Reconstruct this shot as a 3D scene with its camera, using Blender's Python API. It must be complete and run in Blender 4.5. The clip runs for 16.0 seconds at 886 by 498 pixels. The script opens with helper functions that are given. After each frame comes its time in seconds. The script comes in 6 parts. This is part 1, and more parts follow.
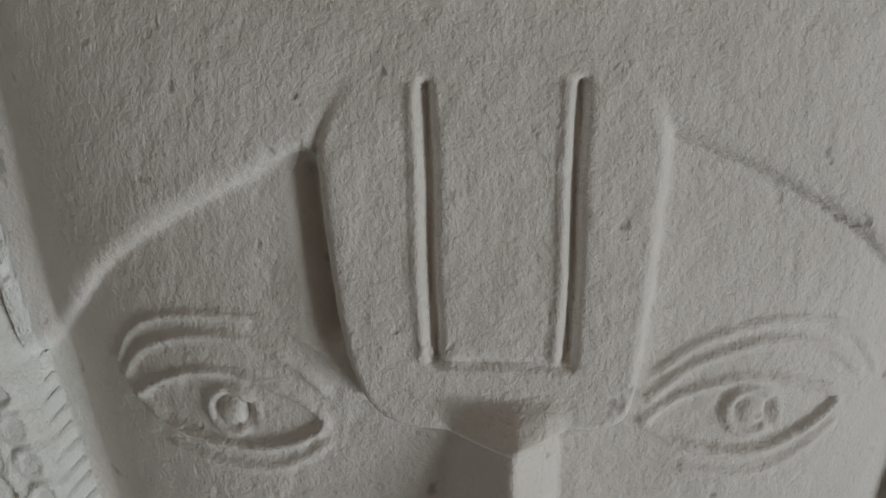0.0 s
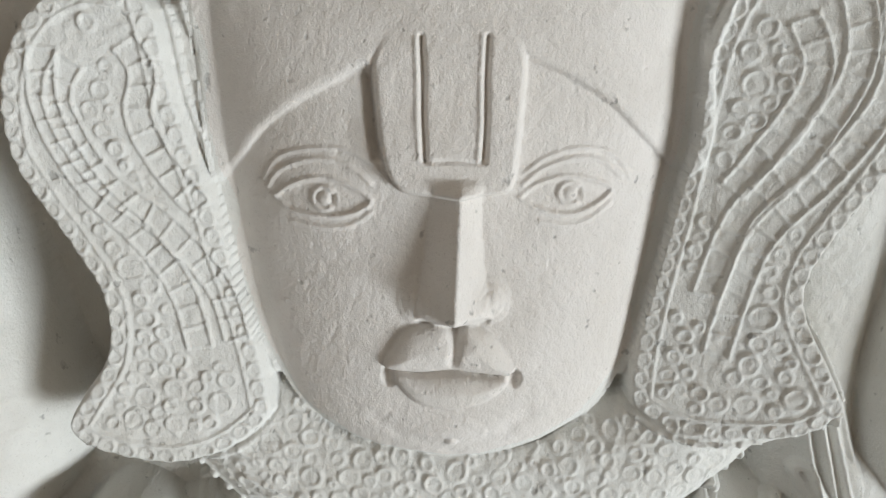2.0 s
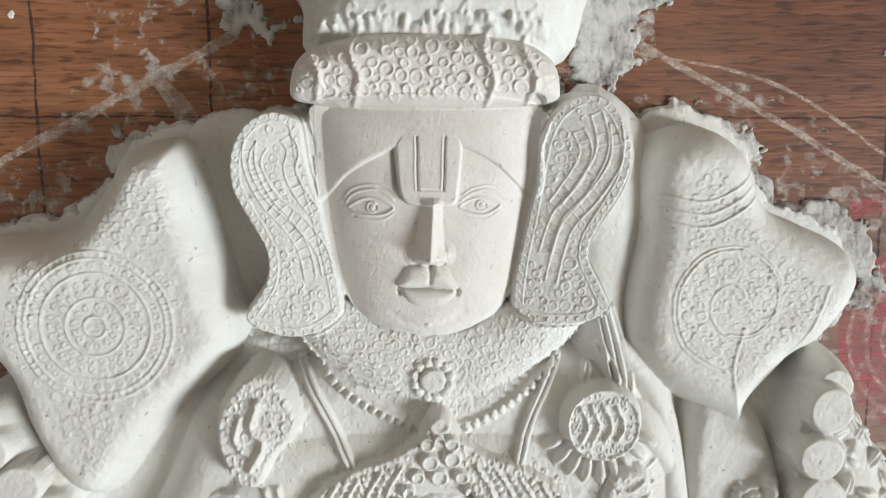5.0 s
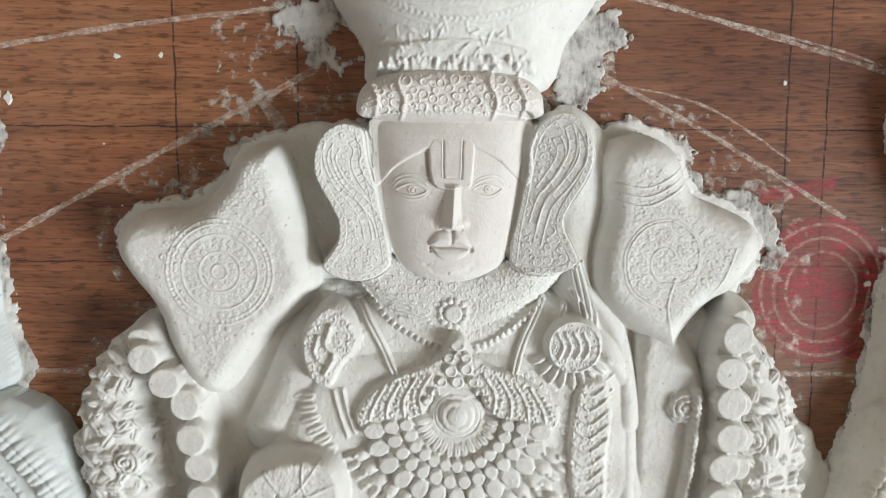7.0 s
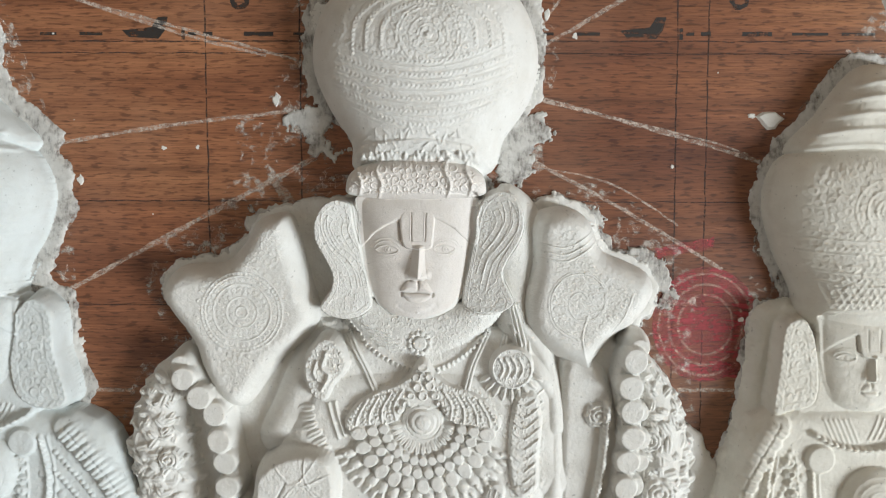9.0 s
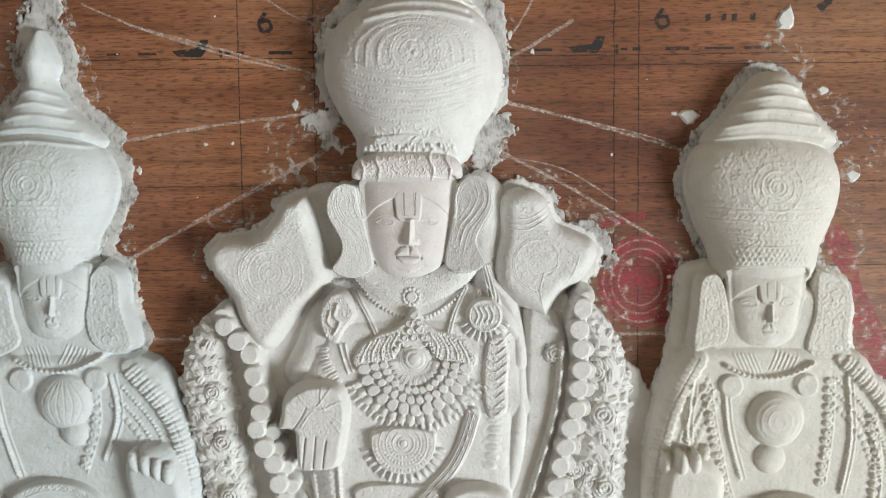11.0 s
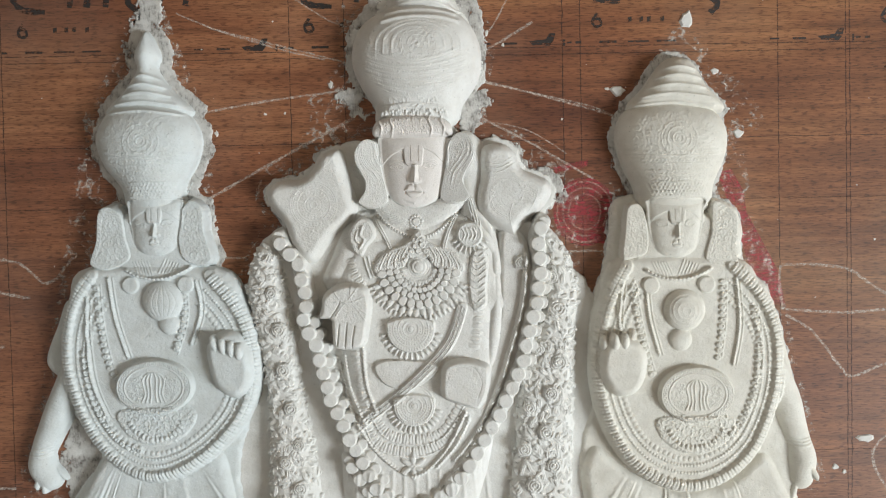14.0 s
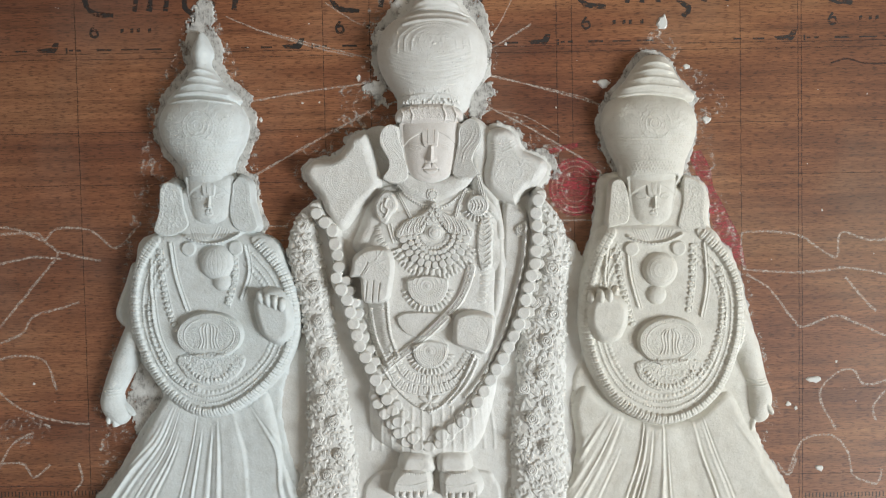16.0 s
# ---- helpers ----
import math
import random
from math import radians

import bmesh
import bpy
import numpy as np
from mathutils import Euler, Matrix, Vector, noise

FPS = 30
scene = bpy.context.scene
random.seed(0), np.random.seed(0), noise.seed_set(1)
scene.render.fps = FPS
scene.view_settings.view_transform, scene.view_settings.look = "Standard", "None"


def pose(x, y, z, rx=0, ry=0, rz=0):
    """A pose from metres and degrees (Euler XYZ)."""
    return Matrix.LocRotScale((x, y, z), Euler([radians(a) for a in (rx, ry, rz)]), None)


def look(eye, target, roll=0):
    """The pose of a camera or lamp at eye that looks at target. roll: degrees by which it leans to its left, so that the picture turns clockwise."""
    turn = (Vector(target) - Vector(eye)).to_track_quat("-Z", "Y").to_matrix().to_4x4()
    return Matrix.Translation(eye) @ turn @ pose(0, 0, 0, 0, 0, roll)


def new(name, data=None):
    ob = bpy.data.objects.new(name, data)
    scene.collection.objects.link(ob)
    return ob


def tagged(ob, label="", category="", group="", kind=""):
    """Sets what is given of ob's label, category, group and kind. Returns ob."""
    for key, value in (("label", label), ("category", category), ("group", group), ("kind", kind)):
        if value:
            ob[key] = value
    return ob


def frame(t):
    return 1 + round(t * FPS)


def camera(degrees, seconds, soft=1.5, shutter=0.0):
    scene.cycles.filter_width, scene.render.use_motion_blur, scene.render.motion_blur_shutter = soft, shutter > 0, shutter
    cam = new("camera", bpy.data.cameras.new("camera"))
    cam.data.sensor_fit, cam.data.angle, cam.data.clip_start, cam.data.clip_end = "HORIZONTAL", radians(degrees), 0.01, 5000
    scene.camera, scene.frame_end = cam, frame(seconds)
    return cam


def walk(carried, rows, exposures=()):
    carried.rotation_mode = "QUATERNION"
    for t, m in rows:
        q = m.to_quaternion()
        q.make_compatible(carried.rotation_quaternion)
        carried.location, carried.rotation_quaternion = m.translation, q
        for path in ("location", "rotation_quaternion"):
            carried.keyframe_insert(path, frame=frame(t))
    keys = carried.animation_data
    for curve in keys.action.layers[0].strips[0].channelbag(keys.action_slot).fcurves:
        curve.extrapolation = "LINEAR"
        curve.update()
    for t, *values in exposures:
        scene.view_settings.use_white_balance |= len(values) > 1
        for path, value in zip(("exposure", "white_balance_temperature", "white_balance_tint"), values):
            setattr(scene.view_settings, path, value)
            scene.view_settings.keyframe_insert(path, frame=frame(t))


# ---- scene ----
cam = camera(55.9, 16.0, 1.2)
PATH = [
    (0, (0.004, -0.077, 0.782), (-0.137, 1.819, 0.163), -1.5),
    (0.5, (0.007, -0.088, 0.784), (-0.141, 1.791, 0.115), -1.5),
    (1, (0.001, -0.106, 0.782), (-0.103, 1.804, 0.196), -0.8),
    (1.5, (0.005, -0.12, 0.78), (-0.091, 1.792, 0.202), -0.9),
    (2, (0.004, -0.141, 0.777), (-0.026, 1.794, 0.271), -0.6),
    (2.5, (0.001, -0.161, 0.772), (0.037, 1.795, 0.355), 0.0),
    (3, (-0.01, -0.186, 0.767), (0.14, 1.785, 0.466), 1.1),
    (5.5, (0.002, -0.31, 0.78), (0.029, 1.67, 0.498), -0.1),
    (6, (0.001, -0.335, 0.778), (0.012, 1.646, 0.503), 0.0),
    (6.5, (-0.001, -0.358, 0.77), (0.002, 1.625, 0.509), 0.1),
    (7, (0.002, -0.397, 0.775), (-0.01, 1.587, 0.526), 0.3),
    (7.5, (0.001, -0.44, 0.785), (-0.01, 1.548, 0.569), 0.3),
    (8, (0.002, -0.482, 0.785), (-0.027, 1.507, 0.579), 0.3),
    (8.5, (0.013, -0.498, 0.794), (-0.023, 1.493, 0.607), 0.3),
    (9, (0.021, -0.515, 0.794), (0.01, 1.479, 0.636), 0.1),
    (11.5, (0.033, -0.689, 0.767), (0.017, 1.306, 0.632), -0.7),
    (12, (0.036, -0.737, 0.754), (0.011, 1.26, 0.649), -0.8),
    (12.5, (0.043, -0.789, 0.75), (0.003, 1.207, 0.63), -0.9),
    (13, (0.035, -0.823, 0.73), (0.008, 1.175, 0.637), -0.9),
    (13.5, (0.03, -0.849, 0.705), (0.016, 1.15, 0.644), -0.9),
    (14, (0.038, -0.882, 0.694), (0.023, 1.117, 0.639), -1.0),
    (14.5, (0.037, -0.927, 0.695), (0.02, 1.071, 0.622), -1.0),
    (15, (0.027, -0.974, 0.691), (0.024, 1.024, 0.618), -1.0),
    (15.5, (0.021, -1.007, 0.68), (0.02, 0.991, 0.608), -1.1),
    (16, (0.019, -1.034, 0.671), (0.014, 0.965, 0.596), -1.0),
]
walk(cam, [(t, look(eye, target, roll)) for t, eye, target, roll in PATH],
     exposures=[(0, -1.1), (0.5, -0.85), (1.0, -0.42), (1.5, -0.16), (2.0, -0.08), (3.0, 0.02), (5.5, 0.22), (9.0, 0.2), (11.5, 0.11), (16, 0.07)])

# ---- light ----
world = bpy.data.worlds.new("daylight")
scene.world = world
world.use_nodes = True
wn = world.node_tree.nodes
sky = wn.new("ShaderNodeTexSky")
sky.sky_type, sky.sun_disc = "NISHITA", False
sky.sun_elevation, sky.sun_rotation = radians(40), radians(90)
world.node_tree.links.new(sky.outputs[0], wn["Background"].inputs[0])
wn["Background"].inputs[1].default_value = 0.1


def area_lamp(name, m, width, height, watts, colour):
    lamp = bpy.data.lights.new(name, "AREA")
    lamp.shape, lamp.size, lamp.size_y = "RECTANGLE", width, height
    lamp.energy, lamp.color = watts, colour
    ob = new(name, lamp)
    ob.matrix_world = m
    return ob


area_lamp("window_daylight", look((3.36, -2.45, -0.7), (0, -0.05, 0.55)), 1.6, 0.75, 205, (0.88, 0.955, 1.0))
# weak cool fill lamp added at the left to lift the shadows
area_lamp("left_cool_fill", look((-1.96, -1.9, 0.15), (0, 0, 0.5)), 1.1, 1.0, 5, (0.80, 0.92, 1.0))

# ---- materials ----


def material(name):
    m = bpy.data.materials.new(name)
    m.use_nodes = True
    t = m.node_tree
    return m, t, t.nodes["Principled BSDF"]


def node(t, kind, **values):
    n = t.nodes.new(kind)
    for key, value in values.items():
        n.inputs[key].default_value = value
    return n


def noise_at(t, coords, scale, detail=4.0, rough=0.6, stretch=None):
    n = node(t, "ShaderNodeTexNoise", Scale=scale, Detail=detail, Roughness=rough)
    if stretch:
        mp = node(t, "ShaderNodeMapping", Scale=stretch)
        t.links.new(coords, mp.inputs["Vector"])
        coords = mp.outputs[0]
    t.links.new(coords, n.inputs["Vector"])
    return n.outputs["Fac"]


def ramp(t, fac, stops):
    n = t.nodes.new("ShaderNodeValToRGB")
    e = n.color_ramp.elements
    while len(e) < len(stops):
        e.new(0.5)
    for el, (p, c) in zip(e, stops):
        el.position, el.color = p, (*c, 1)
    t.links.new(fac, n.inputs[0])
    return n.outputs[0]


def mix(t, kind, fac, a, b):
    n = t.nodes.new("ShaderNodeMix")
    n.data_type, n.blend_type = "RGBA", kind
    for sock, v in ((n.inputs[0], fac), (n.inputs[6], a), (n.inputs[7], b)):
        if isinstance(v, (int, float)):
            sock.default_value = v
        elif isinstance(v, tuple):
            sock.default_value = (*v, 1)
        else:
            t.links.new(v, sock)
    return n.outputs[2]


def bump(t, p, *layers):
    normal = None
    for height, distance, strength in layers:
        b = node(t, "ShaderNodeBump", Strength=strength, Distance=distance)
        t.links.new(height, b.inputs["Height"])
        if normal:
            t.links.new(normal, b.inputs["Normal"])
        normal = b.outputs[0]
    t.links.new(normal, p.inputs["Normal"])


def plaster(name, tone, stain):
    m, t, p = material(name)
    co = t.nodes.new("ShaderNodeTexCoord").outputs["Object"]
    big, mid, fine, grit = (noise_at(t, co, s, d) for s, d in ((9, 3), (70, 5), (900, 4), (2600, 3)))
    scrape = noise_at(t, co, 1.0, 4, 0.65, (1500, 300, 330))
    pit = ramp(t, noise_at(t, co, 420, 2, 0.5), [(0.24, (0, 0, 0)), (0.31, (1, 1, 1))])
    col = mix(t, "MIX", ramp(t, big, [(0.35, (0, 0, 0)), (0.7, (1, 1, 1))]), tone, stain)
    col = mix(t, "MULTIPLY", 0.6, col, ramp(t, mid, [(0.3, (0.84, 0.82, 0.79)), (0.6, (1, 1, 1))]))
    col = mix(t, "MULTIPLY", 0.4, col, ramp(t, grit, [(0.25, (0.7, 0.68, 0.66)), (0.42, (1, 1, 1))]))
    col = mix(t, "MULTIPLY", 0.35, col, pit)
    t.links.new(col, p.inputs["Base Color"])
    p.inputs["Roughness"].default_value = 0.82
    p.inputs["Specular IOR Level"].default_value = 0.25
    bump(t, p, (mid, 0.0012, 0.2), (scrape, 0.0005, 0.17), (pit, 0.0006, 0.3), (fine, 0.0005, 0.38), (grit, 0.0002, 0.6))
    return m


PLASTER = plaster("white_plaster", (0.725, 0.72, 0.69), (0.685, 0.67, 0.63))
PLASTER_FACE = plaster("pinkish_plaster", (0.735, 0.70, 0.665), (0.69, 0.65, 0.605))
# side statues' white plaster, with the light's cool and warm cast in its colour
PLASTER_COOL_LIT = plaster("cool_lit_plaster", (0.655, 0.69, 0.685), (0.615, 0.65, 0.64))
PLASTER_WARM_LIT = plaster("warm_lit_plaster", (0.715, 0.695, 0.63), (0.665, 0.64, 0.57))


def veneer():
    m, t, p = material("plywood_veneer")
    co = t.nodes.new("ShaderNodeTexCoord").outputs["Object"]
    wide = noise_at(t, co, 1.0, 4, 0.55, (2.2, 1, 9))
    streak = noise_at(t, co, 1.0, 5, 0.6, (5, 1, 130))
    pore = noise_at(t, co, 1.0, 2, 0.5, (110, 1, 640))
    fibre = noise_at(t, co, 1.0, 3, 0.6, (55, 1, 1100))
    patch = noise_at(t, co, 4.0, 4)
    col = ramp(t, wide, [(0.3, (0.158, 0.055, 0.028)), (0.5, (0.276, 0.110, 0.051)), (0.7, (0.41, 0.195, 0.094))])
    col = mix(t, "MULTIPLY", 0.75, col, ramp(t, streak, [(0.3, (0.45, 0.40, 0.37)), (0.64, (1.08, 1.08, 1.08))]))
    col = mix(t, "MULTIPLY", 0.65, col, ramp(t, pore, [(0.38, (0.28, 0.22, 0.20)), (0.46, (1, 1, 1))]))
    col = mix(t, "MULTIPLY", 0.65, col, ramp(t, fibre, [(0.32, (0.52, 0.47, 0.44)), (0.6, (1.16, 1.16, 1.16))]))
    col = mix(t, "MIX", ramp(t, patch, [(0.5, (0, 0, 0)), (0.85, (0.4, 0.4, 0.4))]), col, (0.34, 0.24, 0.18))
    sep = t.nodes.new("ShaderNodeSeparateXYZ")
    t.links.new(co, sep.inputs[0])
    span = node(t, "ShaderNodeMapRange")
    span.inputs["From Min"].default_value, span.inputs["From Max"].default_value = -0.45, 0.5
    t.links.new(sep.outputs[0], span.inputs["Value"])
    # wood hue shifts across; darker ends also put uneven light into the colour
    leaf = ramp(t, span.outputs[0], [(0.0, (0.92, 0.92, 0.93)), (0.5, (1.02, 0.99, 0.97)), (1.0, (0.93, 0.95, 0.83))])
    col = mix(t, "MULTIPLY", 1.0, col, leaf)
    cloud = noise_at(t, co, 2.6, 5, 0.65)
    col = mix(t, "MULTIPLY", 0.8, col, ramp(t, cloud, [(0.3, (0.74, 0.72, 0.70)), (0.6, (1.1, 1.1, 1.1))]))
    t.links.new(col, p.inputs["Base Color"])
    p.inputs["Roughness"].default_value = 0.52
    bump(t, p, (streak, 0.0006, 0.25), (pore, 0.0005, 0.45))
    return m


def worn(name, colour, scale, low, high, rough=0.9, streak=(60, 1, 400)):
    """A mark rubbed thin in places, so that what lies under it shows."""
    m, t, p = material(name)
    co = t.nodes.new("ShaderNodeTexCoord").outputs["Object"]
    a, b = noise_at(t, co, scale, 5, 0.7), noise_at(t, co, 1.0, 3, 0.6, streak)
    f = mix(t, "MIX", 0.45, a, b)
    t.links.new(ramp(t, f, [(low, (0, 0, 0)), (high, (1, 1, 1))]), p.inputs["Alpha"])
    p.inputs["Base Color"].default_value = (*colour, 1)
    p.inputs["Roughness"].default_value = rough
    return m


def wall_paint(name, colour):
    m, t, p = material(name)
    co = t.nodes.new("ShaderNodeTexCoord").outputs["Object"]
    col = ramp(t, noise_at(t, co, 3, 5), [(0.3, tuple(c * 0.85 for c in colour)), (0.7, colour)])
    t.links.new(col, p.inputs["Base Color"])
    p.inputs["Roughness"].default_value = 0.9
    return m


def thin_coat():
    """A smear of plaster so thin that the wood shows through it in streaks."""
    m, t, p = material("thin_plaster_coat")
    co = t.nodes.new("ShaderNodeTexCoord").outputs["Object"]
    big, streak = noise_at(t, co, 55, 5, 0.7), noise_at(t, co, 1.0, 4, 0.6, (420, 1, 160))
    t.links.new(ramp(t, big, [(0.3, (0.36, 0.34, 0.31)), (0.65, (0.60, 0.59, 0.56))]), p.inputs["Base Color"])
    t.links.new(ramp(t, mix(t, "MIX", 0.4, big, streak), [(0.36, (0.25, 0.25, 0.25)), (0.5, (1, 1, 1))]), p.inputs["Alpha"])
    p.inputs["Roughness"].default_value = 0.9
    bump(t, p, (streak, 0.0008, 0.5), (big, 0.001, 0.3))
    return m


THIN = thin_coat()
VENEER = veneer()
CHALK = worn("chalk", (0.66, 0.58, 0.50), 220, 0.38, 0.76, streak=(300, 1, 500))
CHALK_FAINT = worn("faint_chalk", (0.62, 0.50, 0.40), 220, 0.42, 0.78, streak=(300, 1, 500))
PENCIL = worn("pencil_line", (0.05, 0.03, 0.025), 260, 0.40, 0.52)
RED = worn("red_stamp_ink", (0.30, 0.03, 0.04), 70, 0.37, 0.60, 0.6)
BLACK = worn("black_stencil_ink", (0.022, 0.018, 0.016), 130, 0.40, 0.49, 0.6)
SMEAR = worn("plaster_smear", (0.60, 0.56, 0.50), 60, 0.52, 0.70, streak=(180, 1, 220))
# colours of the added room, chosen for the warm light it throws back
WALL = wall_paint("unseen_room_wall", (0.41, 0.345, 0.275))
FLOOR = wall_paint("unseen_room_floor", (0.24, 0.19, 0.15))

# ---- tools for relief work, in millimetres ----


def spline(pts, closed=True, n=5):
    """A smooth line through a few control points."""
    p = np.array(pts, float)
    k = len(p)
    out = []
    for i in range(k if closed else k - 1):
        a, b, c, d = (p[j % k] if closed else p[min(max(j, 0), k - 1)] for j in (i - 1, i, i + 1, i + 2))
        for s in np.arange(n) / n:
            out.append(0.5 * (2 * b + (c - a) * s + (2 * a - 5 * b + 4 * c - d) * s**2 + (3 * b - a - 3 * c + d) * s**3))
    if not closed:
        out.append(p[-1])
    return np.array(out)


def inset(pts, depth):
    """An outline drawn that far inside another one."""
    p = spline(pts, True, 6)
    t = np.roll(p, -1, axis=0) - np.roll(p, 1, axis=0)
    t /= np.hypot(*t.T)[:, None] + 1e-9
    area = np.sum(p[:, 0] * np.roll(p[:, 1], -1) - np.roll(p[:, 0], -1) * p[:, 1])
    q = p + np.stack([-t[:, 1], t[:, 0]], 1) * depth * (1 if area > 0 else -1)
    return [tuple(a) for a in q[::3]]


def along(pts, step, closed=False):
    """Places and headings at even steps along a smooth line."""
    p = spline(pts, closed, 8)
    if closed:
        p = np.vstack([p, p[:1]])
    length = np.r_[0, np.cumsum(np.hypot(*np.diff(p, axis=0).T))]
    s = np.arange(step / 2, length[-1], step)
    x, z = np.interp(s, length, p[:, 0]), np.interp(s, length, p[:, 1])
    dx, dz = np.gradient(x), np.gradient(z)
    return [(a, b, math.atan2(d, c)) for a, b, c, d in zip(x, z, dx, dz)]


TABLE = np.random.RandomState(5).rand(256, 256).astype(np.float32)


def lattice(x, z, size, seed=0):
    """Smooth noise from 0 to 1 over a grid, with lumps of that size."""
    u, v = x / size + 37.7 * seed, z / size + 11.3 * seed
    i, j = np.floor(u).astype(int), np.floor(v).astype(int)
    a, b = (u - i).astype(np.float32), (v - j).astype(np.float32)
    a, b = a * a * (3 - 2 * a), (b * b * (3 - 2 * b))[:, None]
    at = lambda dj, di: TABLE[np.ix_((j + dj) % 256, (i + di) % 256)]
    return (at(0, 0) * (1 - a) + at(0, 1) * a) * (1 - b) + (at(1, 0) * (1 - a) + at(1, 1) * a) * b


def soften(a, across, up):
    """A running mean over so many cells to each side, along both ways, twice."""
    for _ in range(2):
        for axis, n in ((0, up), (1, across)):
            pad = [(n + 1, n) if k == axis else (0, 0) for k in (0, 1)]
            c = np.cumsum(np.pad(a, pad, mode="edge"), axis=axis, dtype=np.float64)
            m = a.shape[axis]
            hi, lo = np.take(c, range(2 * n + 1, 2 * n + 1 + m), axis), np.take(c, range(0, m), axis)
            a = ((hi - lo) / (2 * n + 1)).astype(np.float32)
    return a


def round_edge(t):
    t = np.clip(t, 0, 1)
    return np.sqrt(np.maximum(0, 1 - (1 - t) ** 2))


class Relief:
    """A carved relief on an upright board: a height over it at each place of a grid."""

    def __init__(self, xs, zs, seed):
        self.x, self.z = xs.astype(np.float32), zs.astype(np.float32)
        self.h = np.full((len(zs), len(xs)), -1.0, np.float32)
        self.rng = random.Random(seed)
        self.seed = seed
        self.pink = np.zeros(self.h.shape, bool)

    def window(self, x0, x1, z0, z1):
        i0, i1 = np.searchsorted(self.x, (x0, x1))
        j0, j1 = np.searchsorted(self.z, (z0, z1))
        return slice(j0, j1), slice(i0, i1)

    def inside(self, pts, closed=True, smooth=True, pad=0.0):
        """The window round an outline, and the signed distance from it (minus: inside)."""
        p = spline(pts, closed) if smooth else np.array(pts, float)
        w = self.window(p[:, 0].min() - pad, p[:, 0].max() + pad, p[:, 1].min() - pad, p[:, 1].max() + pad)
        X, Z = self.x[w[1]][None, :], self.z[w[0]][:, None]
        d2 = np.full((Z.shape[0], X.shape[1]), 1e9, np.float32)
        odd = np.zeros(d2.shape, bool)
        q = np.roll(p, -1, axis=0)
        for (ax, az), (bx, bz) in list(zip(p.tolist(), q.tolist()))[: None if closed else -1]:
            ux, uz = bx - ax, bz - az
            ll = ux * ux + uz * uz
            if ll < 1e-9:
                continue
            s = np.clip(((X - ax) * ux + (Z - az) * uz) / ll, 0, 1)
            np.minimum(d2, (X - ax - s * ux) ** 2 + (Z - az - s * uz) ** 2, out=d2)
            if closed and uz:
                odd ^= ((az > Z) != (bz > Z)) & (X < ax + (Z - az) / uz * ux)
        d = np.sqrt(d2)
        return w, np.where(odd, -d, d) if closed else d

    def at(self, x, z):
        j, i = min(np.searchsorted(self.z, z), len(self.z) - 1), min(np.searchsorted(self.x, x), len(self.x) - 1)
        return float(self.h[j, i])

    def mass(self, pts, top, edge, base=0.0, rag=0.0, lump=9.0, smooth=True, draw=0.0, firm=False):
        """A swelling form over that outline, rounded towards its edge; rag: how uneven the edge is."""
        w, d = self.inside(pts, smooth=smooth, pad=rag if firm or edge < 9 else rag + edge)
        if rag:
            x, z = self.x[w[1]], self.z[w[0]]
            n = lattice(x, z, lump, self.seed) + 0.6 * lattice(x, z, lump / 3, self.seed + 1) + 0.25 * lattice(x, z, lump / 8, self.seed + 2)
            d = d + rag * (n - 1.0) + draw
        t = -d / edge
        if edge >= 9 and not firm:
            across, up = (max(1, int(edge * 0.24 / float(np.median(np.diff(v))))) for v in (self.x[w[1]], self.z[w[0]]))
            t = t + (soften(t, across, up) - t) * np.clip(t / 0.45, 0, 1)
        h = base + (top - base) * round_edge(t)
        self.h[w] = np.where(d < 0, np.maximum(self.h[w], h), self.h[w])
        return w, d

    def limb(self, joints, top):
        """A rounded limb: joints are (x, z, half width)."""
        p = spline(joints, False, 10)
        w = self.window(p[:, 0].min() - 30, p[:, 0].max() + 30, p[:, 1].min() - 30, p[:, 1].max() + 30)
        X, Z = self.x[w[1]][None, :], self.z[w[0]][:, None]
        up = np.full((Z.shape[0], X.shape[1]), -9.0, np.float32)
        for x, z, r in p:
            q = ((X - x) ** 2 + (Z - z) ** 2) / r**2
            np.maximum(up, np.where(q < 1, top * r / 15 * np.sqrt(np.maximum(0, 1 - q)) ** 0.8, -9), out=up)
        self.h[w] = np.maximum(self.h[w], up)

    def blush(self, pts, lump=7.0):
        """Marks what takes the pinkish plaster colour."""
        w, d = self.inside(pts, pad=3)
        self.pink[w] |= d + 2.5 * (lattice(self.x[w[1]], self.z[w[0]], lump, 5) - 0.5) + 1.2 < 0

    def bank(self, line, width, level):
        """A low ridge of plaster under a row of things."""
        w, d = self.inside(line, closed=False, pad=width)
        up = level * np.clip((1.0 - d / (width / 2)) / 0.45, 0, 1) ** 0.5
        self.h[w] = np.where(d < width / 2, np.maximum(self.h[w], up), self.h[w])

    def skirt(self, pts, reach, top, rag=5.0):
        """Plaster smeared on the board for some way round an outline."""
        w, d = self.inside(pts, pad=reach + rag)
        x, z = self.x[w[1]], self.z[w[0]]
        n = lattice(x, z, 12, self.seed) + 0.6 * lattice(x, z, 4, self.seed + 1) + 0.3 * lattice(x, z, 1.6, self.seed + 2)
        d = d - reach + rag * (n - 1.0)
        up = top * round_edge(-d / 5) + 0.25 * n
        self.h[w] = np.where(d < 0, np.maximum(self.h[w], up), self.h[w])

    def swell(self, pts, rise, edge, smooth=True):
        w, d = self.inside(pts, smooth=smooth)
        self.h[w] += np.where(d < 0, rise * round_edge(-d / edge), 0)
        return w, d

